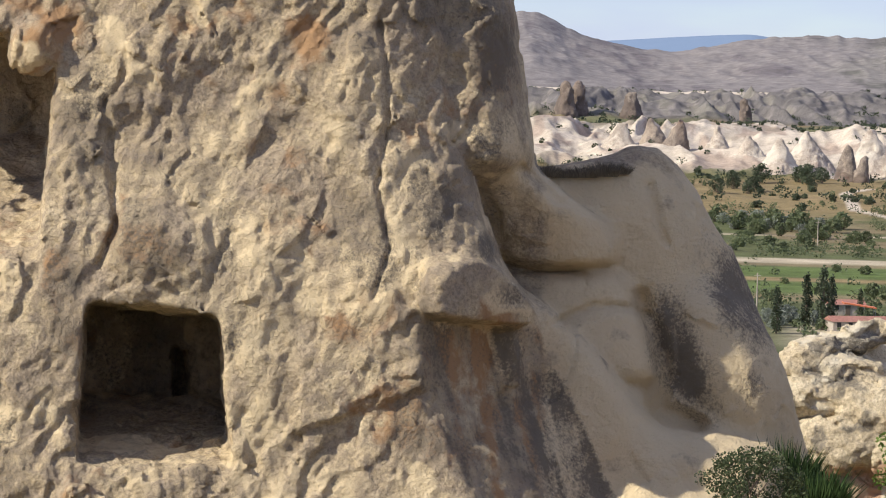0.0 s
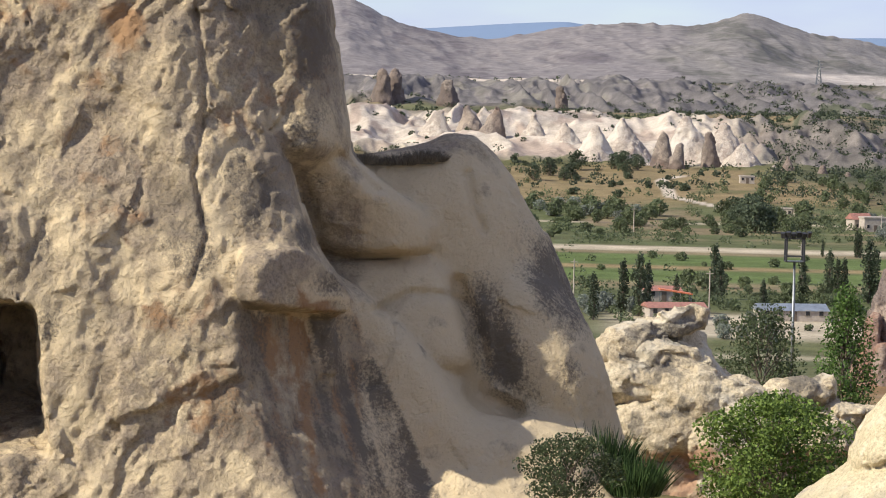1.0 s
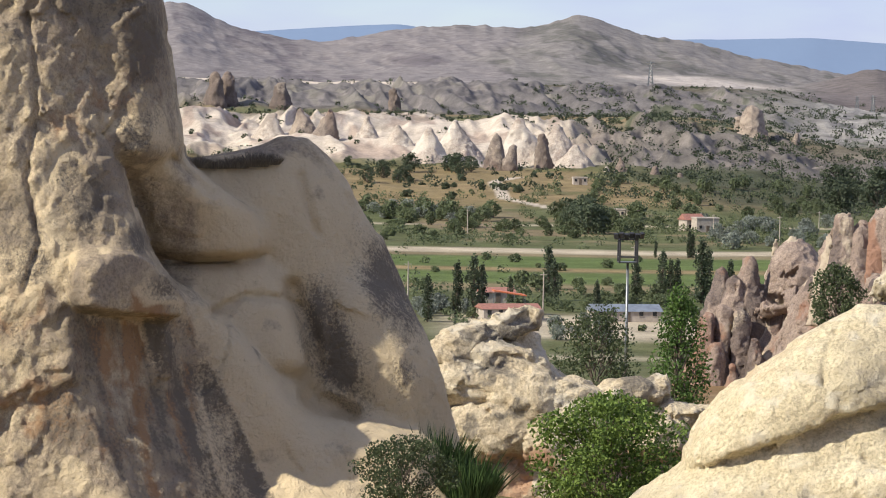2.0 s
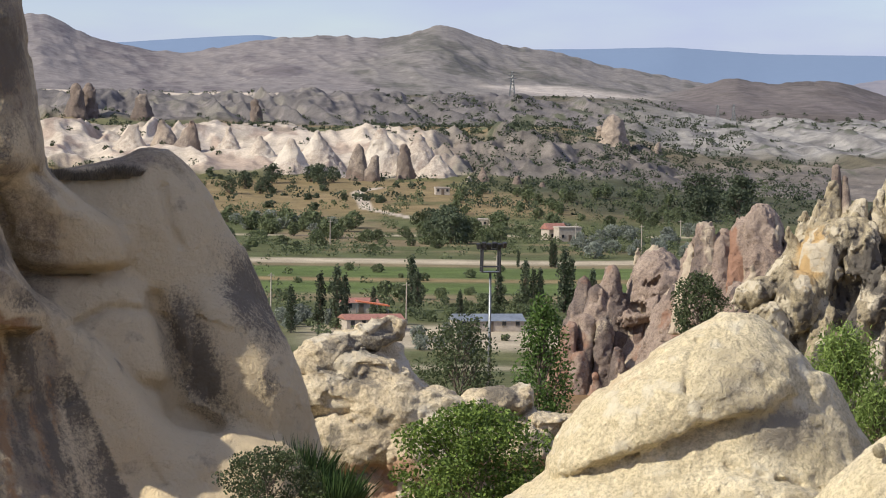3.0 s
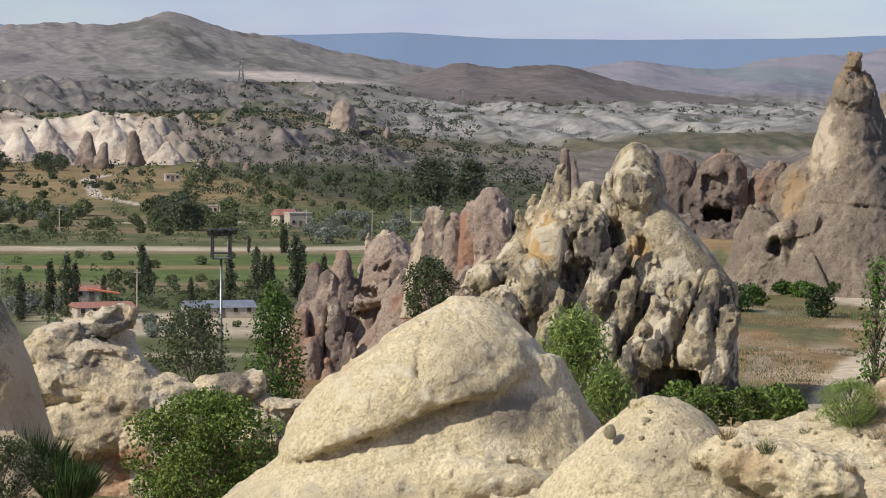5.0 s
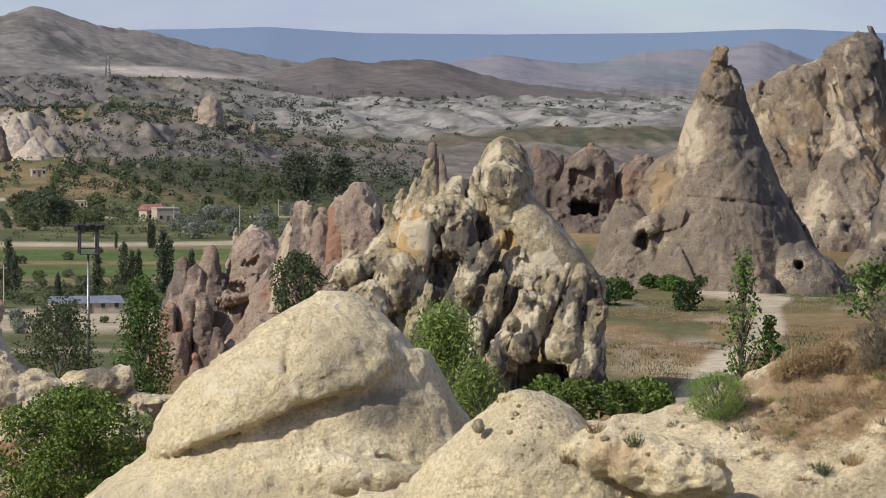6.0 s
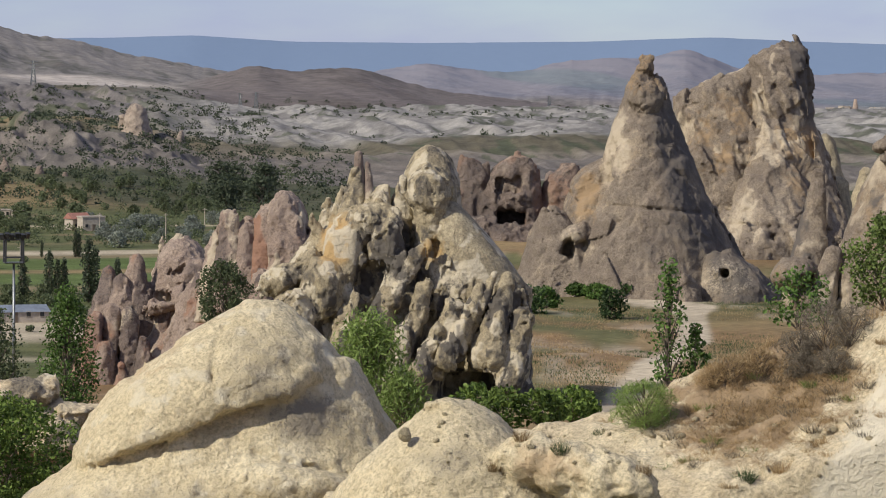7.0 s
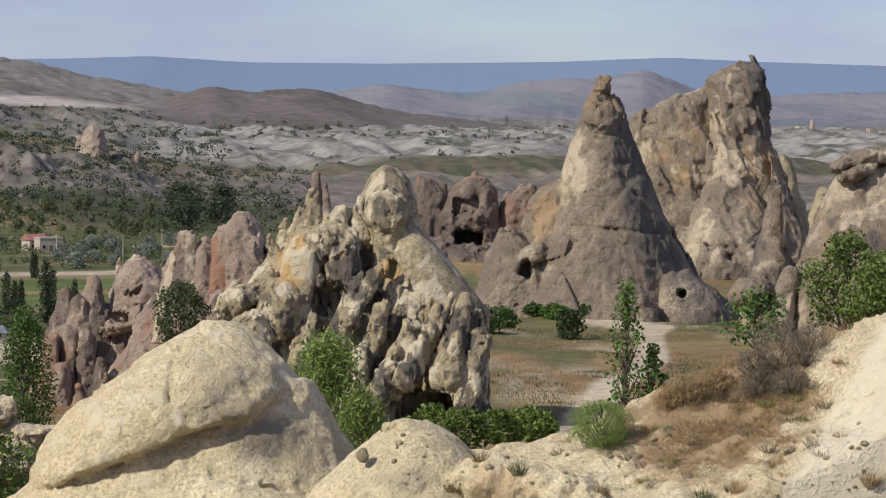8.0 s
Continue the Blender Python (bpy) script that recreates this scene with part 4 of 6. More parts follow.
# rose chimneys on the slope to the valley
CHIMNEYS = pinnacle_relief(601, 6.5, 2.4)
for tip, foot_at, r0, r1 in (((294, 448, 0), (302, 570, 0), 10, 36), ((245, 468, 10), (238, 590, 0), 8, 32), ((270, 488, -20), (268, 610, -20), 10, 30), ((350, 540, -30), (340, 650, -30), 7, 22),
                             ((285, 548, -60), (280, 670, -60), 11, 26), ((255, 536, -50), (245, 660, -60), 8, 26), ((222, 555, -70), (215, 720, -70), 9, 30), ((240, 606, -90), (235, 740, -90), 12, 34),
                             ((195, 630, -60), (190, 780, -60), 8, 40), ((342, 408, 60), (335, 480, 60), 4, 12), ((310, 590, -80), (305, 700, -80), 7, 24), ((205, 590, -40), (200, 720, -40), 6, 26),
                             ((385, 545, -50), (380, 640, -50), 7, 24), ((268, 640, -110), (262, 760, -110), 8, 30)):
    outcrop("rose_chimney", "pinkish-brown fairy chimney on the valley slope", "fairy chimney", EAST, 190, 3.4, [spike("pillar", tip, foot_at, r0 + 1, r1)], CHIMNEYS, ROSE, simple_stains(611, 0.5, 0.5, 0.7), None, "rose chimneys", 16)
outcrop("domed_rock", "pale rose domed rock with a carved hollow", "outcrop", EAST, 190, 3.4,
        [stack("dome", [(408, 362, 392, 30, 90), (425, 342, 410, 10, 120), (450, 330, 424, -5, 140), (490, 322, 432, -20, 150), (560, 300, 450, -40, 170), (660, 260, 470, -80, 190), (760, 230, 480, -100, 200)], 2.4),
         lump("ledge", (395, 478, -20), (42, 26, 30), -35), lump("ledge", (360, 520, -45), (46, 16, 26), -20)], CHIMNEYS, ROSE, simple_stains(615, 0.3, 0.4, 0.9),
        lambda g: any_of(ball(g, (372, 470, -30), (26, 12, 34), -28), block(g, (344, 515, -40), (18, 12, 50), 3), block(g, (296, 520, -40), (7, 8, 40), 3)))
TOWERS = ((((358, 450, 468, 10, 45), (372, 446, 474, 4, 55), (410, 440, 480, -5, 65), (440, 430, 488, -12, 75), (540, 410, 510, -30, 100)), 0.3, 0.5, 0.5),
          (((332, 548, 566, 0, 50), (344, 534, 584, -12, 70), (372, 526, 594, -25, 85), (420, 524, 604, -38, 100), (480, 520, 616, -50, 110), (580, 500, 640, -70, 130)), 0.2, 0.3, 0.9),
          (((352, 528, 548, 10, 60), (380, 506, 548, -4, 80), (420, 498, 545, -16, 90), (480, 490, 545, -30, 100), (580, 470, 550, -50, 120)), 1.0, 0.6, 0.1),
          (((376, 486, 498, 10, 50), (396, 474, 508, 0, 70), (440, 464, 512, -14, 85), (500, 450, 520, -30, 100), (590, 430, 530, -50, 120)), 0.6, 0.3, 0.7),
          (((384, 600, 612, 0, 40), (400, 596, 628, -12, 60), (440, 590, 640, -25, 80), (560, 580, 660, -50, 110)), 0.2, 0.4, 0.8),
          (((466, 514, 528, -70, -10), (480, 502, 540, -85, 0), (520, 496, 545, -95, 10), (610, 480, 556, -110, 20)), 1.0, 0.7, 0.1),
          (((400, 432, 444, 20, 60), (420, 422, 452, 10, 70), (470, 410, 460, 0, 80), (560, 395, 470, -20, 100)), 0.4, 0.4, 0.6))
for k, (rows, warm, dark, pale) in enumerate(TOWERS):
    outcrop("rose_tower", "brown-rose tuff tower with a blunt top", "fairy chimney", EAST, 160, 3.4, [stack("pillar", rows, 2.6)], CHIMNEYS, ROSE, simple_stains(641 + k, warm, dark, pale), None, "rose towers", 16)


def knobs_relief(p):
    m = p / 100.0
    smooth = step01(p[:, 0] - 0.25 * (p[:, 1] - 352), 838, 850) * (1 - step01(p[:, 1], 470, 500)) * (p[:, 1] > 340)
    smooth = np.maximum(smooth, (1 - step01(p[:, 0], 688, 694)) * step01(p[:, 1], 392, 402) * (1 - step01(p[:, 1], 468, 480)) * step01(p[:, 0], 612, 618))
    smooth = np.maximum(smooth, 0.7 * (1 - step01(p[:, 1], 300, 345)) * step01(p[:, 2], 10, 30))
    r = 3.0 * fbm(m * 2.6, 4, 701) + 5.0 * facets(m * stretch(3.6, 2.0, 3.6), 711) + 3.2 * facets(m * stretch(8, 4.5, 8), 717) + 1.8 * ridged(m * stretch(6.0, 2.0, 6.0), 4, 713, 0.5) + 1.8 * fbm(m * 12, 2, 715)
    return r * (1 - 0.85 * smooth)


def knobs_stains(p):
    m = p / 100.0
    n = 0.5 * fbm(m * 4, 4, 721)
    warm = np.maximum(1.1 * blot(p, 650, 420, 34, 60, 12), 0.8 * blot(p, 820, 432, 26, 30))
    dark = (0.45 + 0.5 * step01(p[:, 1], 430, 560)) * step01(fbm(m * stretch(5, 2.5, 5), 4, 725), -0.2, 0.4) * (1 - blot(p, 900, 430, 70, 70)) * (1 - blot(p, 652, 432, 40, 46)) + 0.6 * blot(p, 740, 440, 60, 90)
    return {"warm": warm * (0.9 + 0.4 * n), "dark": dark * (0.8 + n), "pale": 0.6 * step01(fbm(m * 3, 3, 727), 0.0, 0.4)}


outcrop("knobbly_outcrop", "knobbly yellow-grey tuff outcrop with a niche and dark cave", "outcrop", EAST, 130, 3.2,
        [stack("core", [(378, 650, 690, -10, 60), (400, 610, 760, -35, 120), (450, 570, 800, -55, 140), (520, 545, 850, -80, 150), (600, 540, 910, -100, 160), (760, 520, 970, -130, 170)], 2.6),
         stack("flank", [(346, 836, 864, -40, 60), (370, 820, 886, -60, 80), (400, 805, 914, -75, 90), (450, 795, 956, -92, 100), (500, 780, 990, -105, 110), (740, 760, 990, -70, 120)], 2.4),
         stack("dome", [(247, 800, 826, 60, 120), (260, 788, 845, 45, 140), (300, 768, 868, 30, 160), (350, 758, 872, 15, 170), (480, 740, 880, 0, 180)], 2.4),
         stack("head", [(288, 800, 825, -45, 20), (300, 782, 848, -72, 50), (345, 776, 852, -80, 60), (365, 790, 850, -62, 60), (420, 790, 852, -60, 60), (520, 790, 852, -60, 60)], 2.6),
         stack("wall", [(388, 640, 690, -85, 20), (398, 632, 696, -98, 20), (470, 620, 690, -108, 20), (520, 610, 690, -110, 20)], 4),
         spike("spire", (685, 296, 20), (670, 430, 10), 9, 38), spike("spire", (735, 326, 10), (700, 430, 0), 12, 52), spike("spire", (660, 322, 20), (640, 410, 20), 6, 20), spike("spire", (608, 374, -10), (642, 450, -10), 5, 22),
         spike("spire", (768, 305, 20), (760, 420, 10), 8, 30), spike("spire", (640, 345, 25), (625, 420, 20), 6, 18),
         lump("knob", (700, 388, -40), (58, 38, 50), -20), lump("knob", (738, 430, -70), (30, 58, 40)), lump("knob", (560, 485, -70), (46, 26, 40), -20), lump("knob", (625, 500, -90), (42, 58, 50), 10), lump("knob", (580, 540, -100), (40, 42, 50)),
         lump("knob", (600, 470, -60), (26, 40, 40), 20), spike("finger", (690, 450, -80), (660, 640, -110), 14, 40)]
        + [spike("finger", tip, (ft[0] - 16, ft[1], ft[2]), r0 * 0.8, r1 * 0.85) for tip, ft, r0, r1 in (
            ((765, 446, -100), (740, 570, -120), 14, 28), ((805, 424, -105), (760, 520, -120), 10, 22), ((806, 494, -120), (788, 610, -130), 17, 24), ((770, 580, -140), (760, 740, -150), 20, 38),
            ((855, 532, -135), (850, 640, -145), 18, 20), ((905, 496, -125), (880, 610, -145), 11, 22), ((930, 474, -115), (905, 560, -130), 8, 18), ((952, 480, -110), (935, 620, -140), 14, 40),
            ((830, 576, -155), (815, 650, -165), 15, 26), ((872, 566, -155), (855, 625, -165), 11, 24), ((978, 556, -120), (968, 660, -140), 26, 34), ((940, 588, -150), (936, 680, -160), 9, 8),
            ((825, 715, -170), (800, 780, -170), 12, 30), ((700, 560, -110), (690, 720, -130), 12, 40), ((735, 540, -110), (728, 700, -130), 12, 36))],
        knobs_relief, KNOB, knobs_stains,
        lambda g: any_of(ball(g, (820, 432, -75), (20, 26, 44)), ball(g, (708, 482, -95), (28, 42, 40), 20), block(g, (885, 668, -130), (50, 26, 120), 6)))


def cone_relief(p):
    m = p / 100.0
    top = 1 - step01(p[:, 1], 140, 200)
    r = 4 * fbm(m * stretch(1.0, 0.8, 1.0), 4, 801) + 6 * facets(m * stretch(1.3, 0.8, 1.3), 811) + 2.4 * facets(m * stretch(4, 2.4, 4), 812) + 2.2 * ridged(m * stretch(4, 1.6, 4), 4, 813, 0.55) + 2.0 * fbm(m * 9, 3, 815) + top * (4.5 * facets(m * 5, 817) + 1.5 * ridged(m * 6, 3, 818))
    r -= 6 * np.exp(-(seam(p, [(1130, 352), (1180, 356), (1290, 366)]) / 3.5) ** 2)
    r += 7 * step01((p[:, 0] - 1190) * 1.15 - (345 - p[:, 1]), -6, 6) * step01(p[:, 1], 255, 275) * (1 - step01(p[:, 0], 1262, 1300))
    return r - 5 * np.exp(-(seam(p, [(1230, 240), (1255, 300), (1330, 440)]) / 9) ** 2)


def cone_stain_shade(p):
    m = p / 100.0
    n = 0.5 * fbm(m * 3, 4, 821)
    warm = np.maximum(0.7 * blot(p, 1150, 260, 40, 60, 20), 0.8 * (1 - step01(p[:, 1], 120, 190)))
    warm = np.maximum(warm, 0.8 * blot(p, 1090, 340, 40, 60, 0))
    pale = np.maximum(1.0 * blot(p, 1150, 250, 34, 80, 12), 0.5 * blot(p, 1075, 420, 50, 60, 20))
    pale = np.maximum(pale, 0.9 * blot(p, 1340, 480, 70, 40))
    # right flank darkened by colour to stand for its shaded side
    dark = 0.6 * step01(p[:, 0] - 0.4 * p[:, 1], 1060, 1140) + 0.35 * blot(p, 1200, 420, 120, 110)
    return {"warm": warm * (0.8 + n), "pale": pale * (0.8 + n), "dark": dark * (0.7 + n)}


outcrop("fairy_chimney", "tall grey-brown tuff cone with ragged tip and door holes", "fairy chimney", EAST, 240, 3.4,
        [stack("cone", [(90, 1190, 1212, -5, 30), (104, 1182, 1214, -18, 44), (140, 1170, 1222, -30, 60), (170, 1158, 1234, -48, 75), (200, 1144, 1246, -62, 90), (250, 1126, 1266, -85, 110), (300, 1114, 1290, -105, 130), (350, 1100, 1312, -125, 150),
                        (400, 1078, 1338, -145, 170), (450, 1050, 1365, -165, 190), (500, 1015, 1392, -185, 210), (600, 980, 1440, -220, 240)], 2.2),
         stack("shoulder", [(268, 1118, 1150, -10, 70), (300, 1075, 1150, -40, 90), (340, 1062, 1150, -60, 100), (420, 1040, 1150, -80, 120), (600, 1010, 1150, -110, 150)], 2.4),
         stack("porch", [(358, 1012, 1045, -60, 30), (380, 1005, 1070, -80, 60), (430, 985, 1110, -110, 90), (500, 960, 1150, -140, 110), (600, 930, 1180, -170, 130)], 2.4),
         stack("apron", [(432, 1310, 1350, -140, 0), (460, 1280, 1385, -165, 30), (500, 1262, 1430, -185, 60), (600, 1230, 1480, -220, 100)], 2.3),
         stack("stub", [(478, 1262, 1280, -205, -150), (495, 1248, 1298, -215, -140), (540, 1238, 1312, -230, -120), (600, 1230, 1320, -240, -110)], 2.3),
         lump("brow", (1066, 408, -80), (28, 15, 26), -25), lump("crown", (1198, 165, -40), (32, 34, 26), 20)],
        cone_relief, CONE, cone_stain_shade,
        lambda g: any_of(ball(g, (1180, 192, -80), (22, 24, 28), 20), block(g, (1104, 312, -85), (42, 20, 60), 8, -28), block(g, (1060, 427, -120), (13, 18, 70), 6, 10), ball(g, (1338, 472, -165), (13, 12, 40))))


def massif_relief(p):
    m = p / 100.0
    slant = np.stack([m[:, 0] - 0.35 * m[:, 1], m[:, 1] + 0.35 * m[:, 0], m[:, 2]], 1)
    r = 4 * fbm(m * stretch(1.6, 0.9, 1.6), 4, 901) + 9 * facets(slant * stretch(2.0, 0.9, 2.0), 911) + 4 * facets(slant * stretch(5, 2.2, 5), 912) + 4 * ridged(slant * stretch(4, 1.2, 4), 4, 913, 0.55) + 2.2 * fbm(m * 9, 3, 915)
    return r - 5 * np.exp(-(seam(p, [(1340, 385), (1420, 390), (1500, 395)]) / 3.5) ** 2)


def massif_stain_shade(p):
    m = p / 100.0
    n = 0.5 * fbm(m * 3, 4, 921)
    # the dark step on the top's right paints the side turned from the sun
    return {"warm": (0.5 * blot(p, 1330, 220, 110, 110) + 0.7 * blot(p, 1470, 270, 50, 90)) * (0.8 + n), "pale": (0.6 * blot(p, 1365, 375, 46, 60, 30) + 0.5 * step01(fbm(m * stretch(3, 1.5, 3), 3, 925), 0.1, 0.5)) * (0.8 + n),
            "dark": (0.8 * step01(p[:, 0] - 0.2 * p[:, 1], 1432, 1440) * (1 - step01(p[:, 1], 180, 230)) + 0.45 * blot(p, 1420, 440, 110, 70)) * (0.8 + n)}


outcrop("rock_massif", "broad brown tuff massif with a flat leaning top", "rock tower", EAST, 300, 3.4,
        [stack("tower", [(64, 1432, 1456, -10, 40), (76, 1412, 1474, -30, 70), (92, 1396, 1482, -45, 90), (112, 1384, 1483, -52, 95), (200, 1376, 1490, -75, 130), (330, 1350, 1530, -105, 170), (560, 1300, 1580, -140, 220)], 4.0, 5),
         stack("wall", [(114, 1368, 1400, -20, 60), (128, 1325, 1400, -40, 90), (140, 1290, 1400, -45, 95), (154, 1262, 1400, -50, 100), (200, 1258, 1420, -65, 120), (300, 1262, 1440, -85, 140), (420, 1290, 1460, -110, 170), (560, 1270, 1480, -130, 200)], 2.8),
         spike("buttress", (1420, 212, -70), (1425, 450, -150), 18, 104, 0.9), spike("buttress", (1465, 208, -50), (1500, 420, -80), 18, 62), spike("buttress", (1380, 176, -40), (1375, 350, -60), 10, 34),
         spike("buttress", (1300, 284, -60), (1332, 450, -80), 10, 44), spike("buttress", (1330, 140, -20), (1310, 280, -40), 12, 40), lump("foot", (1400, 425, -140), (88, 72, 60))],
        massif_relief, CONE, massif_stain_shade, lambda g: ball(g, (1420, 410, -205), (10, 14, 20)))

outcrop("eastern_cone", "grey tuff cone with cracked crown stones", "fairy chimney", FAR_EAST, 215, 3.8,
        [stack("cone", [(290, 1520, 1600, -30, 60), (310, 1480, 1640, -45, 90), (350, 1460, 1700, -60, 110), (420, 1430, 1720, -85, 130), (520, 1402, 1740, -110, 150), (640, 1390, 1760, -130, 180)], 2.5),
         lump("crown_stone", (1500, 292, -25), (28, 12, 30), -12), lump("crown_stone", (1540, 280, -15), (44, 16, 40), -6), lump("crown_stone", (1520, 305, -40), (34, 12, 30), -20),
         lump("foot_rock", (1330, 520, -40), (42, 30, 50), -10), spike("foot_rock", (1400, 486, -40), (1370, 570, -50), 13, 32), spike("slab", (1374, 346, 60), (1350, 560, 40), 8, 42)],
        pinnacle_relief(951, 4.5, 1.8), CONE, simple_stains(961, 0.3, 0.7, 0.5), lambda g: block(g, (1352, 535, -80), (14, 18, 60), 8))

outcrop("hollowed_rock", "brown hollowed rock face with cut chambers", "outcrop", EAST, 320, 3.2,
        [stack("face", [(266, 960, 982, 0, 40), (285, 930, 1000, -20, 60), (330, 905, 1010, -30, 80), (400, 890, 1015, -40, 90), (480, 870, 1040, -60, 110)], 3.2),
         stack("face", [(273, 868, 898, 10, 60), (300, 866, 925, -10, 70), (360, 855, 925, -20, 80), (480, 840, 940, -50, 100)], 2.8),
         stack("face", [(282, 1048, 1075, 10, 60), (310, 1020, 1085, -10, 70), (400, 1005, 1100, -30, 90), (480, 1000, 1110, -50, 100)], 2.6),
         lump("apron", (960, 440, -60), (150, 60, 70), 12), spike("peak", (968, 262, 10), (968, 340, 0), 4, 40), spike("peak", (872, 272, 20), (890, 350, 10), 5, 30), spike("peak", (915, 280, 20), (905, 340, 10), 5, 24)],
        pinnacle_relief(971, 6.5, 2.5), BROWN, simple_stains(981, 0.6, 0.4, 0.3),
        lambda g: any_of(block(g, (960, 375, -30), (30, 16, 70), 3), block(g, (955, 318, -40), (26, 16, 30), 4), ball(g, (890, 345, -40), (14, 12, 24))))


# pale domes beyond the cones
for tip, foot_at, r0, r1, dist in (((1518, 240, 0), (1530, 420, 0), 14, 46, 330), ((1540, 318, -20), (1530, 460, -20), 16, 50, 310), ((1590, 300, 0), (1590, 440, 0), 14, 60, 320), ((1030, 300, 0), (1030, 440, 0), 10, 30, 340),
                                   ((690, 262, 0), (690, 420, 0), 6, 24, 330), ((705, 280, 0), (710, 420, 0), 5, 22, 330), ((1078, 296, 0), (1070, 440, 0), 10, 34, 330)):
    outcrop("pale_dome", "pale smooth tuff cone behind the chimneys", "fairy chimney", EAST, dist, 3.6, [spike("cone", tip, foot_at, r0, r1)], pinnacle_relief(991, 3, 1.2), KNOB if tip[0] > 1400 else ROSE, simple_stains(995, 0.2, 0.4, 0.8), None, "pale domes", 16)
# brown shoulders from which the rose towers rise
outcrop("rose_shoulder", "brown-rose slope of broken tuff under the towers", "outcrop", EAST, 165, 3.6,
        [stack("shoulder", [(398, 560, 585, 0, 60), (420, 530, 620, -20, 100), (460, 450, 650, -40, 130), (520, 410, 670, -60, 150), (640, 380, 690, -90, 180)], 2.6),
         stack("shoulder", [(470, 400, 440, 0, 60), (500, 380, 460, -20, 90), (560, 360, 480, -40, 110), (660, 330, 500, -70, 140)], 2.6)], CHIMNEYS, ROSE, simple_stains(655, 0.5, 0.5, 0.7))

# far pinnacles and chalk cones at the foot of the cliffs
FAR_RELIEF = pinnacle_relief(1001, 4.5, 2.0)
for tip, foot_at, r0, r1, dist, mat in (((520, 262, 0), (518, 322, 0), 3, 20, 1425, BROWN), ((600, 268, 0), (603, 322, 0), 3, 16, 1425, BROWN), ((548, 290, 0), (545, 324, 0), 4, 14, 1415, BROWN), ((336, 190, 0), (338, 228, 0), 4, 9, 1790, BROWN),
                                        ((40, 160, 0), (42, 212, 0), 7, 16, 1790, BROWN), ((18, 165, 0), (18, 214, 0), 8, 20, 1780, BROWN), ((135, 182, 0), (136, 214, 0), 8, 18, 1790, BROWN), ((970, 228, 0), (968, 288, 0), 18, 34, 1640, BROWN), ((948, 236, 0), (945, 290, 0), 8, 20, 1650, BROWN),
                                        ((1050, 262, 0), (1048, 292, 0), 5, 13, 1640, BROWN), ((660, 286, 0), (662, 345, 0), 4, 58, 1420, CHALKY), ((715, 322, 0), (716, 352, 0), 3, 22, 1400, CHALKY), ((400, 258, 0), (400, 330, 0), 6, 52, 1460, CHALKY),
                                        ((445, 243, 0), (450, 330, 0), 6, 62, 1480, CHALKY), ((345, 252, 0), (350, 330, 0), 6, 54, 1480, CHALKY), ((225, 225, 0), (215, 290, 0), 4, 30, 1500, BROWN), ((170, 225, 0), (180, 285, 0), 4, 34, 1510, BROWN), ((290, 240, 0), (290, 320, 0), 6, 50, 1500, CHALKY),
                                        ((630, 255, 0), (625, 330, 0), 6, 60, 1490, CHALKY), ((560, 243, 0), (565, 330, 0), 6, 64, 1500, CHALKY), ((740, 305, 0), (742, 345, 0), 4, 22, 1400, BROWN), ((800, 325, 0), (800, 355, 0), 3, 20, 1390, BROWN), ((845, 335, 0), (846, 362, 0), 3, 20, 1380, BROWN), ((120, 235, 0), (115, 310, 0), 6, 50, 1510, CHALKY)):
    outcrop("far_pinnacle", "far brown tuff pinnacle at the cliff's foot" if mat is BROWN else "far pale chalk cone below the cliff", "fairy chimney", MID, dist, 2.6, [spike("pinnacle", tip, foot_at, r0, r1)], FAR_RELIEF, mat, simple_stains(1011, 0.3, 0.4, 0.5), None, "far pinnacles", 10)

# small stones lying on the bank
def stones():
    rng = np.random.default_rng(5)
    shapes = []
    for k in range(5):
        bm = bmesh.new()
        bmesh.ops.create_icosphere(bm, subdivisions=2, radius=1)
        for v in bm.verts:
            v.co *= 1 + 0.28 * noise.noise(v.co * 1.3 + Vector((9 * k, 0, 0)))
            v.co.z *= 0.65
        me = bpy.data.meshes.new("stone")
        bm.to_mesh(me)
        bm.free()
        me.polygons.foreach_set("use_smooth", np.ones(len(me.polygons), bool))
        me.materials.append(PALE)
        shapes.append(me)
    bpy.context.view_layer.update()
    deps = bpy.context.evaluated_depsgraph_get()
    for k in range(110):
        x, y = rng.uniform(640, 1568), rng.uniform(740, 882)
        way = Vector(FAR_EAST.at(x, y, 1.0)) - Vector((0, 0, EYE))
        hit, place, *_ = scene.ray_cast(deps, Vector((0, 0, EYE)), way.normalized(), distance=60)
        if hit:
            ob = tagged(new("stone", shapes[k % 5]), "small pale stone lying on the bank", "stone", "loose stones")
            s = 0.018 * rng.uniform(0.5, 1.0) / rng.uniform(0.25, 1.0)
            ob.matrix_basis = Matrix.Translation(place) @ pose(0, 0, 0, 0, 0, rng.uniform(0, 360)) @ Matrix.Diagonal((s, s * 0.8, s, 1))
    ob = tagged(new("stone", shapes[0]), "rounded stone perched on the boulder", "stone", "loose stones")
    ob.matrix_basis = Matrix.Translation(Vector(FAR_EAST.at(642, 806, 40 * (1 - 165 / FOCUS)))) @ Matrix.Diagonal((0.075, 0.07, 0.13, 1))


stones()

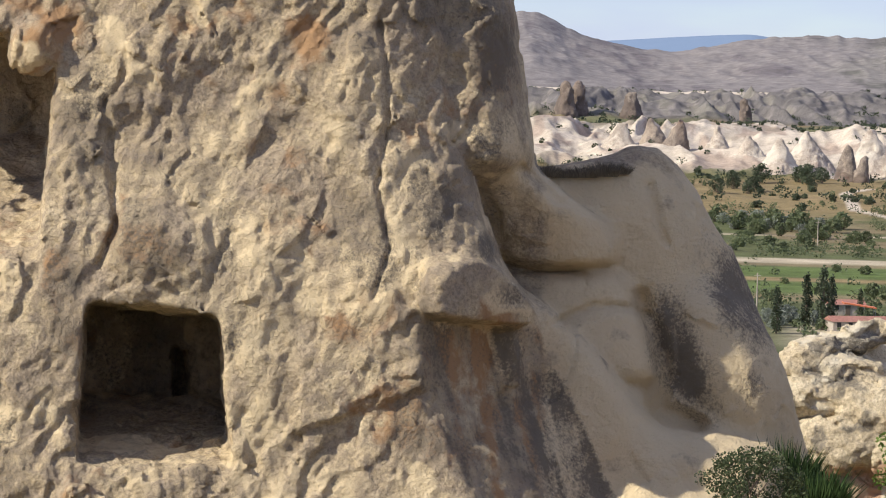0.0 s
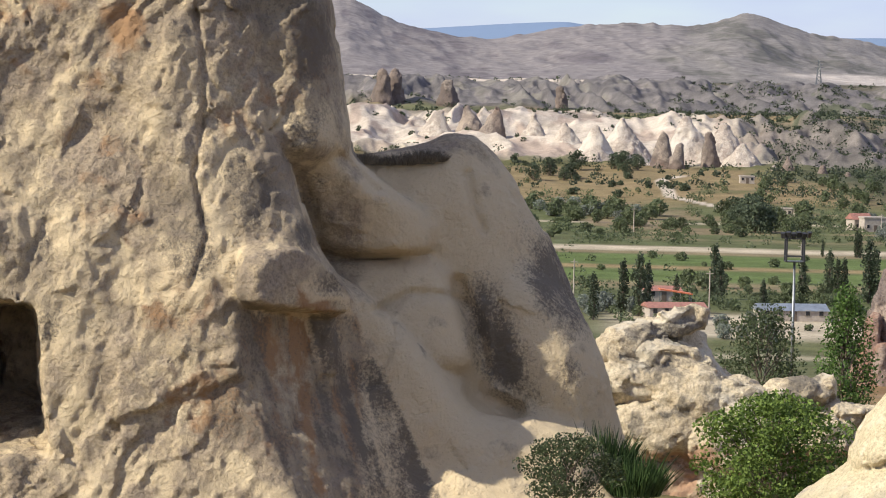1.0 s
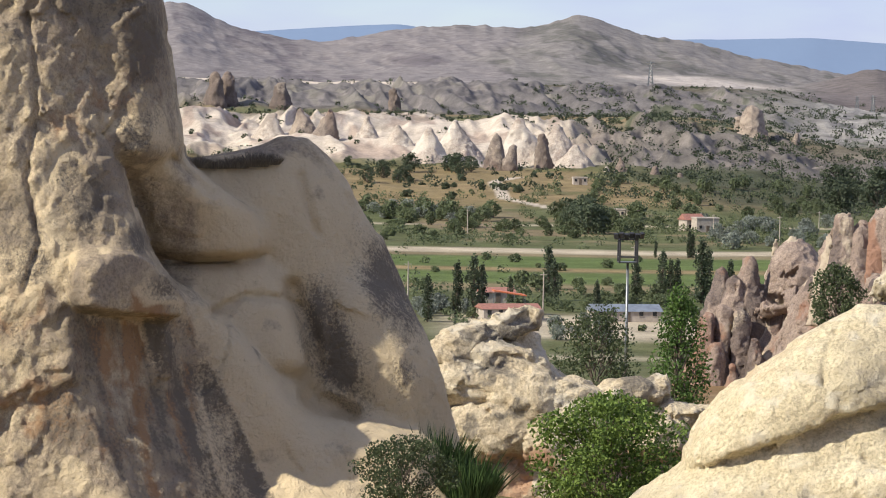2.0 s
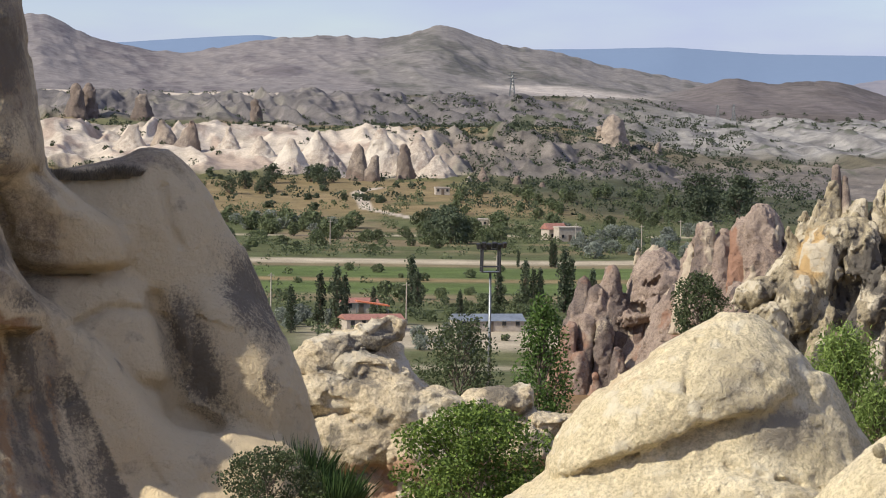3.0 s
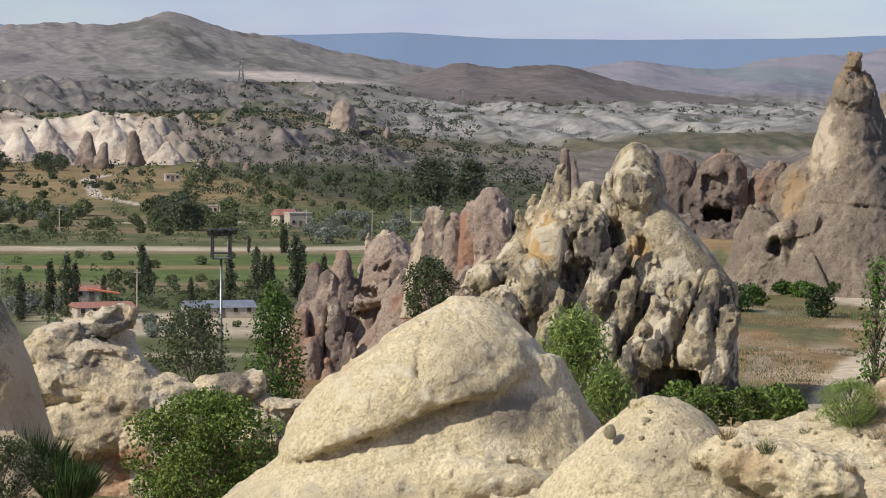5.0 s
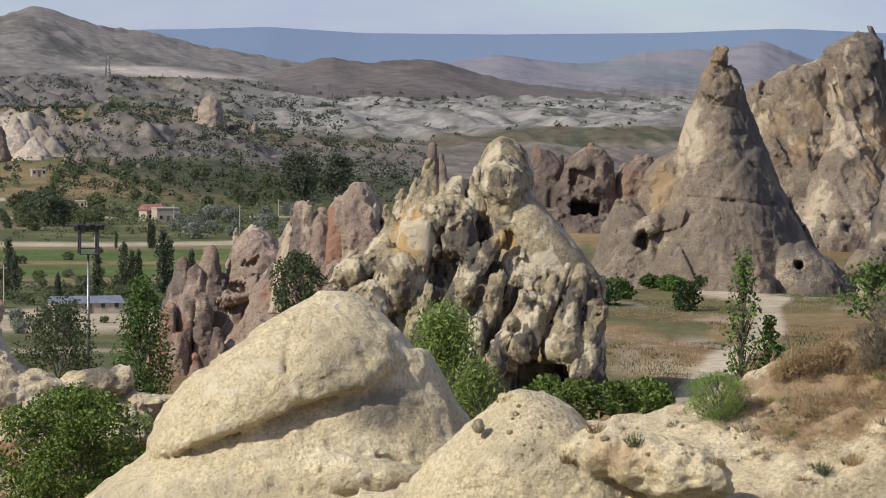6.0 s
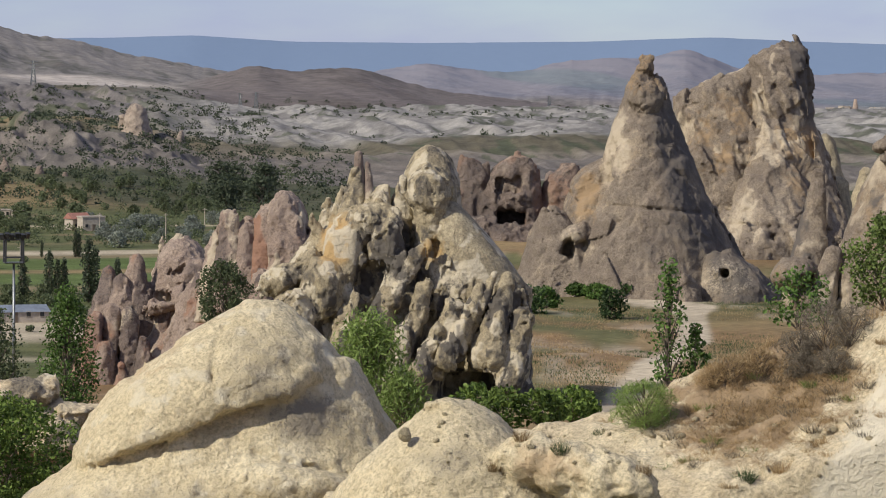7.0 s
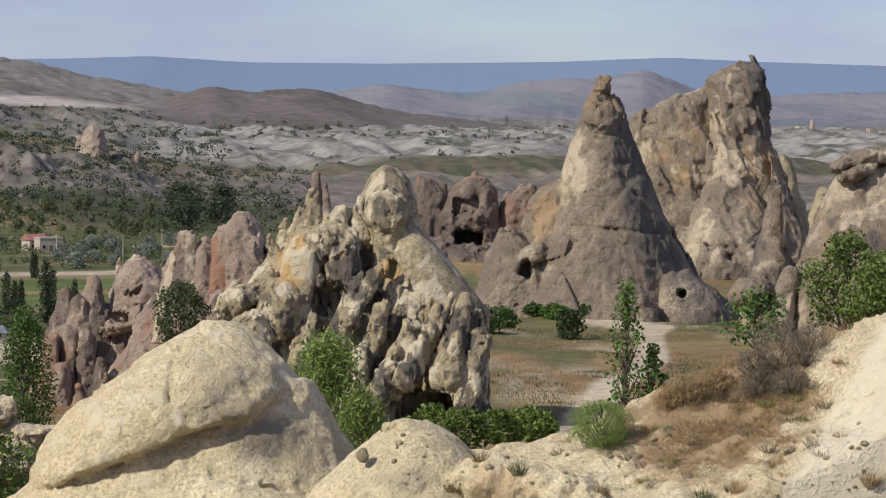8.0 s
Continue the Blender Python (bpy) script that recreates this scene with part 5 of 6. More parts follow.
# ================= plants =================
def leaf_mesh(name, centres, size, material, rng, long=1.6, up=0.3):
    """Many small folded leaves at the given places."""
    n = len(centres)
    a = rng.normal(size=(n, 3))
    a[:, 2] += up
    a /= np.linalg.norm(a, axis=1)[:, None]
    b = np.cross(a, rng.normal(size=(n, 3)))
    b /= np.linalg.norm(b, axis=1)[:, None]
    c = np.cross(a, b)
    s = size * rng.uniform(0.6, 1.35, (n, 1))
    quad = [centres - a * s * long / 2, centres + b * s * 0.5 + c * s * 0.15, centres + a * s * long / 2, centres - b * s * 0.5 + c * s * 0.15]
    verts = np.stack(quad, 1).reshape(-1, 3)
    faces = np.arange(n * 4).reshape(n, 4)
    return mesh_of(name, verts, faces, material, smooth=False)


def blade_mesh(name, n, radius, height, material, rng, spread=0.5, width=0.012):
    """A tuft of blades from the ground."""
    ang, rad = rng.uniform(0, 2 * math.pi, n), radius * np.sqrt(rng.uniform(0, 1, n))
    base = np.stack([np.cos(ang) * rad, np.sin(ang) * rad, np.full(n, -0.05)], 1)
    h = height * rng.uniform(0.45, 1.0, n) * (1 - 0.45 * (rad / radius) ** 2)
    lean = np.stack([np.cos(ang), np.sin(ang), np.zeros(n)], 1) * (spread * rng.uniform(0, 1, n) * h * (0.3 + rad / radius))[:, None] + rng.normal(size=(n, 3)) * (0.12 * h)[:, None]
    lean[:, 2] = h
    side = np.stack([-np.sin(ang + rng.normal(size=n)), np.cos(ang), np.zeros(n)], 1) * width
    mid = base + lean * 0.55 + np.array((0, 0, 0.06)) * h[:, None]
    verts = np.stack([base - side, base + side, mid + side * 0.7, base + lean, mid - side * 0.7], 1).reshape(-1, 3)
    return mesh_of(name, verts, np.arange(n * 5).reshape(n, 5), material, smooth=False)


def plant(name, label, category, height, width, leaves, leaf, material, seed, habit="round", clumps=26, bole=0.25, group="", long=1.6, tight=1.0):
    """A shrub or tree of trunk, limbs and a crown of leaves in clumps, standing at the origin."""
    rng = np.random.default_rng(seed)
    root = tagged(new(name), label, category, group)
    bm = bmesh.new()
    thick = max(0.02, height * 0.022)
    ends = []
    spine = [Vector((0, 0, -0.1 * height))]
    for k in range(1, 6):
        spine.append(Vector((rng.normal() * 0.02 * height, rng.normal() * 0.02 * height, height * 0.9 * k / 5)))
    if habit in ("poplar", "sapling"):
        for k in range(5):
            bar(bm, spine[k], spine[k + 1], thick * (1 - k / 6), thick * (1 - (k + 1) / 6), 6)
    else:
        stems = 3 if bole < 0.2 else 1
        for j in range(stems):
            b = Vector((rng.normal() * 0.05 * width, rng.normal() * 0.05 * width, -0.1 * height))
            bar(bm, b, b + Vector((rng.normal() * 0.04 * height, rng.normal() * 0.04 * height, (bole + 0.2) * height)), thick, thick * 0.7, 6)
    for k in range(clumps):
        t = (k + 0.5) / clumps
        ang = k * 2.39996 + rng.normal() * 0.4
        if habit == "poplar":
            z = height * (bole + (1 - bole) * t)
            r = width / 2 * (math.sin(math.pi * min(1, 0.18 + 0.82 * t)) ** 0.7) * rng.uniform(0.35, 0.95)
        elif habit == "sapling":
            z = height * (0.1 + 0.9 * t)
            r = width / 2 * (1.05 - t) * rng.uniform(0.3, 1.0)
        elif habit == "weeping":
            z = height * (0.2 + 0.8 * math.sqrt(t))
            r = width / 2 * (1.1 - 0.75 * t) * rng.uniform(0.2, 1.0)
        else:
            z = height * (bole + (1 - bole) * t * 0.92)
            r = width / 2 * math.sqrt(max(0.05, 1 - (1.75 * t - 0.75) ** 2)) * rng.uniform(0.45, 1.0)
        e = Vector((math.cos(ang) * r, math.sin(ang) * r, z))
        ends.append(e)
        s = Vector((e.x * 0.1, e.y * 0.1, max(0.0, z - r * 0.9 - 0.12 * height)))
        bar(bm, s, e, thick * 0.4, thick * 0.1, 4)
    part("trunk", bm, BARK, root)
    ends = np.array([tuple(e) for e in ends])
    sd = np.array({"poplar": (0.13, 0.13, 0.06), "sapling": (0.10, 0.10, 0.035), "weeping": (0.12, 0.12, 0.10)}.get(habit, (0.115, 0.115, 0.085))) * np.array((width, width, height)) * (1.0 if clumps > 18 else 1.25) * tight
    pick = rng.integers(0, len(ends), leaves)
    stray = rng.normal(size=(leaves, 3))
    stray /= np.maximum(1, np.linalg.norm(stray, axis=1) / 1.7)[:, None]
    pts = ends[pick] + stray * sd
    if habit == "weeping":
        pts[:, 2] -= np.abs(rng.normal(size=leaves)) * 0.08 * height
    pts[:, 2] = np.maximum(pts[:, 2], 0.02 * height)
    crown = new("crown", leaf_mesh("crown", pts, leaf, material, rng, long, -0.8 if habit == "weeping" else 0.3))
    crown.parent = root
    return root


def tuft(name, label, category, n, radius, height, material, seed, spread=0.5, width=0.012, group=""):
    root = tagged(new(name, blade_mesh(name, n, radius, height, material, np.random.default_rng(seed), spread, width)), label, category, group)
    return root


def stand(ob, sight, x, y, d, turn=0):
    ob.matrix_basis = Matrix.Translation(Vector(sight.at(x, y, d))) @ pose(0, 0, 0, 0, 0, turn)
    return ob


bpy.context.view_layer.update()
ROCKS = bpy.context.evaluated_depsgraph_get()


def rest(ob, sight, x, y, turn=0):
    """Stand a plant where the line of sight meets the rocks."""
    eye = Vector((0, 0, EYE))
    way = (Vector(sight.at(x, y, 1.0)) - eye).normalized()
    hit, place, *_ = scene.ray_cast(ROCKS, eye, way, distance=70)
    ob.matrix_basis = Matrix.Translation((place if hit else eye + way * 50) - Vector((0, 0, 0.02))) @ pose(0, 0, 0, 0, 0, turn)
    return ob


# --- near plants on the cliff's foot and in the gap
stand(plant("shrub", "small olive-green shrub on the pale ledge", "shrub", 1.0, 1.25, 6000, 0.026, OLIVE, 1, "round", 34, 0.22, tight=0.72), MID_WEST, 848, 905, 46.5)
stand(plant("bush", "dense bright green bush in the hollow", "bush", 2.35, 2.9, 13000, 0.05, BRIGHT, 2, "round", 64, 0.12, tight=0.62), MID_WEST, 1208, 925, 64)
stand(plant("willow_tree", "open grey-green tree with upright branches", "tree", 3.9, 2.7, 5200, 0.07, OLIVE, 3, "round", 46, 0.12, tight=0.8), MID_WEST, 1190, 745, 120)
stand(plant("poplar", "young green poplar with pale twigs", "tree", 4.6, 1.85, 6500, 0.066, GREEN, 4, "poplar", 60, 0.05, tight=0.85), MID_WEST, 1335, 795, 106)
stand(tuft("grass_tuft", "dark green grass tuft at the cliff's foot", "grass", 900, 0.42, 0.9, DEEP, 5, 0.6), MID_WEST, 905, 840, 51.5)
stand(tuft("grass_tuft", "dark green grass tuft at the cliff's foot", "grass", 900, 0.40, 0.75, DEEP, 6, 0.7), MID_WEST, 965, 868, 51)
for k, (x, y, h) in enumerate(((965, 304, 0.22), (1000, 306, 0.18), (1035, 306, 0.22), (1070, 304, 0.26), (1090, 300, 0.2))):
    rest(tuft("dry_tuft", "brown dry tuft on the saddle of the cliff", "grass", 900, 0.20, h, TWIG, 10 + k, 0.9, 0.005, "tufts on the saddle"), WEST, x, y)
# --- behind the boulders
stand(plant("round_tree", "round grey-green tree with an open crown", "tree", 2.4, 1.75, 4600, 0.06, OLIVE, 21, "round", 44, 0.12, tight=0.7), EAST, 452, 590, 108)
stand(plant("feathery_shrub", "feathery light green shrub with hanging sprays", "shrub", 2.7, 1.95, 5200, 0.036, FRESH, 22, "weeping", 80, 0.1, long=4.0), EAST, 705, 775, 78)
stand(plant("feathery_shrub", "feathery light green shrub with hanging sprays", "shrub", 1.5, 1.3, 1900, 0.036, FRESH, 23, "weeping", 50, 0.1, long=4.0), EAST, 765, 775, 77)
for k, (x, y, h, w, d) in enumerate(((890, 745, 0.75, 0.85, 62), (945, 750, 0.72, 0.9, 60), (1010, 742, 0.62, 0.8, 60), (1065, 735, 0.62, 0.75, 62), (1090, 730, 0.5, 0.6, 66))):
    stand(plant("vine_bush", "leafy green vine bush behind the boulder", "bush", h, w, 900, 0.055, BRIGHT, 30 + k, "round", 22, 0.1, "vine bushes"), EAST, x, y, d)
stand(plant("sapling", "slender sapling with tiers of leaves", "tree", 2.2, 0.9, 900, 0.050, GREEN, 40, "sapling", 44, 0.1), EAST, 1238, 690, 60)
stand(plant("sapling", "slender sapling with tiers of leaves", "tree", 1.0, 0.6, 500, 0.050, GREEN, 41, "sapling", 20, 0.1), EAST, 1285, 672, 60)
rest(plant("broom_shrub", "grey-green broom-like shrub on the bank", "shrub", 0.55, 0.75, 5200, 0.0055, FRESH, 42, "round", 60, 0.05, long=14, tight=0.8), FAR_EAST, 1065, 790)
for k, (x, y, h, w) in enumerate(((1215, 705, 0.34, 0.5), (1270, 690, 0.30, 0.45), (1340, 665, 0.36, 0.5), (1385, 650, 0.62, 0.7), (1430, 640, 0.5, 0.55), (1185, 712, 0.25, 0.4), (1345, 695, 0.3, 0.45), (1400, 690, 0.3, 0.5))):
    rest(plant("dry_shrub", "grey-brown leafless dry shrub on the sandy bank", "shrub", h, w, 1500, 0.006, STRAW if k in (0, 1, 5) else TWIG, 50 + k, "round", 40, 0.05, "dry brush", long=14), FAR_EAST, x, y + 6)
for k, (x, y, h) in enumerate(((918, 830, 0.22), (850, 808, 0.18), (1060, 870, 0.2), (1245, 880, 0.22), (1310, 870, 0.25), (1540, 850, 0.28), (990, 800, 0.15), (1150, 760, 0.2), (800, 860, 0.15))):
    rest(tuft("straw_tuft", "pale straw tuft on the bank", "grass", 260, 0.08, h, STRAW if k % 3 else OLIVE, 70 + k, 0.8, 0.0025, "straw tufts"), FAR_EAST, x, y)
stand(plant("leafy_shrub", "bright green leafy shrub beside the bank", "shrub", 1.7, 1.5, 3800, 0.050, FRESH, 80, "round", 40, 0.1, tight=0.7), FAR_EAST, 1500, 590, 60)
stand(plant("leafy_shrub", "bright green leafy shrub beside the bank", "shrub", 1.2, 1.3, 2500, 0.055, FRESH, 81, "round", 36, 0.1), FAR_EAST, 1570, 585, 58)
stand(plant("thin_shrub", "thin green shrub with open twigs", "shrub", 1.0, 1.0, 700, 0.05, GREEN, 82, "round", 22, 0.15), FAR_EAST, 1340, 620, 58)
# --- dry tufts scattered in the hollow of the bank and along its edge
def bank_spots(rng, n, x, y, rx, ry, turn=0):
    """Places on the bank's upper side within an oval of the hollow."""
    me = BANK.data
    co, no = np.zeros(len(me.vertices) * 3, np.float32), np.zeros(len(me.vertices) * 3, np.float32)
    me.vertices.foreach_get("co", co)
    me.vertices.foreach_get("normal", no)
    co, no = co.reshape(-1, 3) + np.array(BANK.location), no.reshape(-1, 3)
    q = (co - np.array((0, 0, EYE))) @ FAR_EAST.turn
    px = np.stack([784 - q[:, 0] / q[:, 2] * FOCUS, 441 + q[:, 1] / q[:, 2] * FOCUS], 1)
    share = blot(px, x, y, rx, ry, turn) * (no[:, 2] > 0.3)
    share = share * step01(value_noise(co / 0.35, 31), -0.55, 0.35)
    pick = rng.choice(len(co), n, p=share / share.sum())
    return co[pick] + rng.normal(size=(n, 3)) * np.array((0.025, 0.025, 0))


def dry_grass(name, label, material, n, spot, tall, seed, width=0.0035, flat=0.9):
    r = np.random.default_rng(seed)
    b = bank_spots(r, n, *spot) - np.array((0, 0, 0.015))
    h = tall * r.uniform(0.3, 1.0, n)[:, None]
    lean = r.normal(size=(n, 3)) * flat * h
    lean[:, 2:] = h
    side = r.normal(size=(n, 3)) * np.array((1, 1, 0))
    side *= width / np.linalg.norm(side, axis=1)[:, None]
    verts = np.stack([b - side, b + side, b + lean], 1).reshape(-1, 3)
    tagged(new(name, mesh_of(name, verts, np.arange(len(verts)).reshape(-1, 3), material, smooth=False)), label, "grass", kind="stuff")


dry_grass("bank_straw", "trodden straw and dry weeds in the sandy hollow", STRAW, 42000, (1275, 728, 200, 112, -14), 0.07, 61, 0.0035, 1.2)
dry_grass("bank_twigs", "grey-brown dead weeds in the sandy hollow", TWIG, 11000, (1290, 700, 190, 95, -16), 0.085, 62, 0.003, 1.0)
dry_grass("crest_weeds", "upright straw weeds along the crest of the bank", STRAW, 3600, (1320, 650, 170, 34, -18), 0.22, 63, 0.003, 0.3)


def scatter_tufts():
    r = np.random.default_rng(9)
    kinds = [blade_mesh("earth_tuft", 160, 0.11, h, m, r, 1.2, 0.0025) for h, m in ((0.09, STRAW), (0.11, STRAW), (0.14, TWIG), (0.12, FRESH))]
    for k, place in enumerate(bank_spots(r, 150, 1265, 745, 230, 140, -14)):
        t = tagged(new("earth_tuft", kinds[k % 3 if k % 9 else 3]), "low dry tuft in the sandy hollow", "grass", "dry tufts")
        t.matrix_basis = Matrix.Translation(place) @ pose(0, 0, 0, 0, 0, r.uniform(0, 360))


scatter_tufts()
# --- dark bushes on the meadow before the cones
for k, (x, y, h, w) in enumerate(((990, 545, 1.6, 2.2), (1020, 535, 1.3, 1.8), (1135, 555, 1.7, 1.7), (1110, 520, 1.0, 2.0), (1160, 515, 0.9, 1.4), (1075, 515, 0.8, 1.2), (1440, 505, 1.2, 2.0), (1400, 520, 0.9, 1.6), (660, 690, 0.8, 1.0))):
    b = plant("meadow_bush", "dark green bush on the dry meadow", "bush", h, w, 900, 0.13, DEEP if k % 2 == 0 else GREEN, 90 + k, "round", 26, 0.08, "meadow bushes")
    b.location = foot(EAST, x, y)

# --- trees of the valley: a few grown once, then repeated
KINDS = [plant("valley_tree", "dark green tree in the valley", "tree", 6.0, 5.5, 700, 0.42, HAZE_DEEP, 101, "round", 26, 0.15, "valley trees"),
         plant("valley_tree", "green orchard tree in the valley", "tree", 4.6, 4.8, 600, 0.40, HAZE_GREEN, 102, "round", 24, 0.15, "valley trees"),
         plant("valley_tree", "grey-green orchard tree in the valley", "tree", 4.0, 4.6, 600, 0.38, HAZE_SILVER, 103, "round", 24, 0.12, "valley trees"),
         plant("valley_tree", "low green bush of the fields", "tree", 2.6, 3.6, 450, 0.36, HAZE_GREEN, 104, "round", 20, 0.05, "valley trees"),
         plant("valley_poplar", "tall dark slender poplar in the valley", "tree", 12.0, 3.0, 900, 0.42, HAZE_DEEP, 105, "poplar", 34, 0.06, "valley poplars"),
         plant("valley_tree", "low olive bush of the slopes", "tree", 2.4, 3.2, 420, 0.36, HAZE_DEEP, 106, "round", 20, 0.05, "valley trees")]
rng = np.random.default_rng(11)
used = set()


def sow(kind, place, size=1.0):
    if place.z < -200 or place.length > 3000:
        return
    m = Matrix.Translation(place) @ pose(0, 0, 0, 0, 0, rng.uniform(0, 360))
    if kind not in used:
        used.add(kind)
        ob = KINDS[kind]
        ob.scale = (size,) * 3
        ob.matrix_basis = m @ Matrix.Diagonal((size, size, size, 1))
        return
    ob = copy_thing(KINDS[kind], m)
    ob.scale = (size * rng.uniform(0.85, 1.15), size * rng.uniform(0.85, 1.15), size)


# poplars that stand out
for x, y, s in ((452, 592, 0.85), (482, 590, 0.95), (496, 588, 0.8), (614, 560, 0.9), (625, 562, 0.7), (816, 545, 0.75), (830, 548, 0.6), (842, 545, 0.6), (884, 562, 1.05), (896, 562, 0.9), (862, 480, 0.55),
                (868, 482, 0.5), (700, 592, 0.6), (768, 560, 0.75), (803, 480, 0.35), (935, 560, 0.7), (547, 570, 0.5), (400, 600, 0.7)):
    sow(4, foot(MID, x, y), s)
# rows and loose groups, as (kind, how many, x range, y range, size)
for kind, n, xs, ys, size in ((2, 34, (870, 1130), (425, 465), 1.0), (2, 14, (290, 480), (400, 425), 1.0), (1, 40, (320, 780), (408, 440), 1.1), (0, 12, (640, 720), (400, 440), 1.3), (3, 24, (300, 720), (425, 455), 1.0),
                              (1, 30, (680, 1130), (350, 410), 1.0), (3, 20, (700, 1100), (345, 440), 1.1), (5, 16, (230, 560), (320, 385), 1.0), (0, 10, (290, 480), (320, 355), 1.1),
                              (0, 12, (1100, 1200), (360, 400), 1.6), (2, 12, (560, 720), (590, 640), 0.7), (2, 14, (380, 480), (570, 600), 0.7), (1, 22, (560, 860), (520, 585), 0.7), (3, 18, (380, 860), (480, 600), 0.7), (1, 14, (-160, 330), (395, 440), 1.0)):
    for k in range(n):
        sow(kind, foot(MID, rng.uniform(*xs), rng.uniform(*ys), 500), size * rng.uniform(0.6, 1.15))


# far scrub on the cliffs and the tableland
def far_scrub():
    spots = []
    for n, az0, az1, d0, d1, size in ((150, 0.5, 9, 1230, 1460, 1.5), (260, 0.5, 9, 1600, 1830, 1.2), (620, 6.5, 12.5, 1560, 1960, 1.6), (560, 8, 14, 1200, 1700, 1.9), (170, 1, 18, 1995, 2100, 1.3), (160, 10, 21, 1700, 2300, 1.3),
                                     (140, 10.5, 20, 2330, 2430, 1.6), (60, 1, 9, 1480, 1640, 1.0)):
        for k in range(n):
            az, d = rng.uniform(az0, az1), rng.uniform(d0, d1)
            spots.append((d * math.sin(radians(az)), d * math.cos(radians(az)), az, d, size * rng.uniform(0.5, 1.4)))
    spots = np.array(spots)
    z = land_height(spots[:, 2], spots[:, 3]) + EYE
    each = 26
    pts = np.repeat(np.c_[spots[:, :2], z], each, 0)
    s = np.repeat(spots[:, 4], each)[:, None]
    ball_pts = rng.normal(size=(len(pts), 3))
    ball_pts /= np.maximum(1, np.linalg.norm(ball_pts, axis=1) / 1.5)[:, None]
    pts = pts + ball_pts * s * np.array((0.85, 0.85, 0.6)) + np.c_[np.zeros((len(pts), 2)), s * 0.6]
    # orchard and garden trees too many to tell apart
    groves = []
    for n, xs, ys, size in ((60, (560, 1130), (345, 425), 1.5), (60, (640, 1130), (385, 440), 1.6), (50, (700, 1130), (420, 462), 1.5), (50, (-100, 640), (300, 385), 1.0), (40, (850, 1250), (330, 380), 1.8), (50, (380, 900), (545, 620), 1.0)):
        for k in range(n):
            groves.append((*foot(MID, rng.uniform(*xs), rng.uniform(*ys), 500), size * rng.uniform(0.6, 1.2)))
    groves = np.array(groves)
    tree = rng.normal(size=(len(groves) * 70, 3))
    tree /= np.maximum(1, np.linalg.norm(tree, axis=1) / 1.5)[:, None]
    high = np.repeat(groves[:, 3], 70)[:, None]
    tree = np.repeat(groves[:, :3], 70, 0) + tree * high * np.array((0.8, 0.8, 0.7)) + np.c_[np.zeros((len(tree), 2)), high * 0.9]
    tagged(new("valley_groves", leaf_mesh("valley_groves", tree, 0.42, HAZE_GREEN, rng, 1.4)), "green orchard groves across the valley floor", "trees", kind="stuff")
    hedge = rng.uniform(size=(1500, 4))
    az, d = 3.5 + 10.5 * hedge[:, 0], 700 + 560 * hedge[:, 1]
    keep = (value_noise(np.stack([az * 1.3, d / 55, az * 0], 1), 77) > 0.05) & ~((d > 795) & (d < 965) & (hedge[:, 3] < 0.9))
    az, d, hs = az[keep], d[keep], 0.8 + 1.1 * hedge[keep, 2]
    hb = np.repeat(np.stack([d * np.sin(np.radians(az)), d * np.cos(np.radians(az)), land_height(az, d) + EYE], 1), 34, 0)
    ho = rng.normal(size=(len(hb), 3))
    ho /= np.maximum(1, np.linalg.norm(ho, axis=1) / 1.5)[:, None]
    hr = np.repeat(hs, 34)[:, None]
    hb = hb + ho * hr * np.array((0.9, 0.9, 0.6)) + np.c_[np.zeros((len(hb), 2)), hr * 0.6]
    tagged(new("valley_scrub", leaf_mesh("valley_scrub", hb, 0.5, HAZE_GREEN, rng, 1.3)), "green hedges and scrub between the valley fields", "scrub", kind="stuff")
    tagged(new("far_scrub", leaf_mesh("far_scrub", pts, 0.75, HAZE_DEEP, rng, 1.3)), "dark scrub dotted over far cliffs and tableland", "scrub", kind="stuff")


far_scrub()


# dry grass of the meadow before the cones
def meadow_grass():
    for name, label, mat, n, seed, tall in (("meadow_grass", "dry straw grass of the meadow", STRAW, 16000, 7, 0.12), ("green_grass", "green grass of the meadow", OLIVE, 20000, 8, 0.15)):
        r = np.random.default_rng(seed)
        az, d = r.uniform(11.5, 22.5, n), 115 * (245 / 115) ** r.uniform(0, 1, n)
        path = np.interp(d, [60, 100, 140, 180, 215, 232, 250], [17.0, 17.6, 18.4, 19.3, 19.2, 18.6, 17.8])
        clump = value_noise(np.stack([d * az * 0.0175 / 5, d / 16, az * 0], 1), seed)
        keep = (np.abs(az - path) * d * 0.0175 > 1.2 + 1.9 * step01(d, 205, 225)) & (clump > (-0.2 if mat is STRAW else 0.05))
        az, d = az[keep], d[keep]
        z = land_height(az, d) + EYE
        base = np.stack([d * np.sin(np.radians(az)), d * np.cos(np.radians(az)), z], 1)
        k = 6
        b = np.repeat(base, k, 0) + r.normal(size=(len(base) * k, 3)) * np.array((0.35, 0.35, 0.0))
        h = tall * r.uniform(0.3, 1.0, len(b))[:, None]
        lean = r.normal(size=(len(b), 3)) * 0.28 * h
        lean[:, 2:] = h
        side = r.normal(size=(len(b), 3)) * np.array((1, 1, 0))
        side *= 0.018 / np.linalg.norm(side, axis=1)[:, None]
        verts = np.stack([b - side, b + side, b + lean], 1).reshape(-1, 3)
        tagged(new(name, mesh_of(name, verts, np.arange(len(verts)).reshape(-1, 3), mat, smooth=False)), label, "grass", kind="stuff")


meadow_grass()

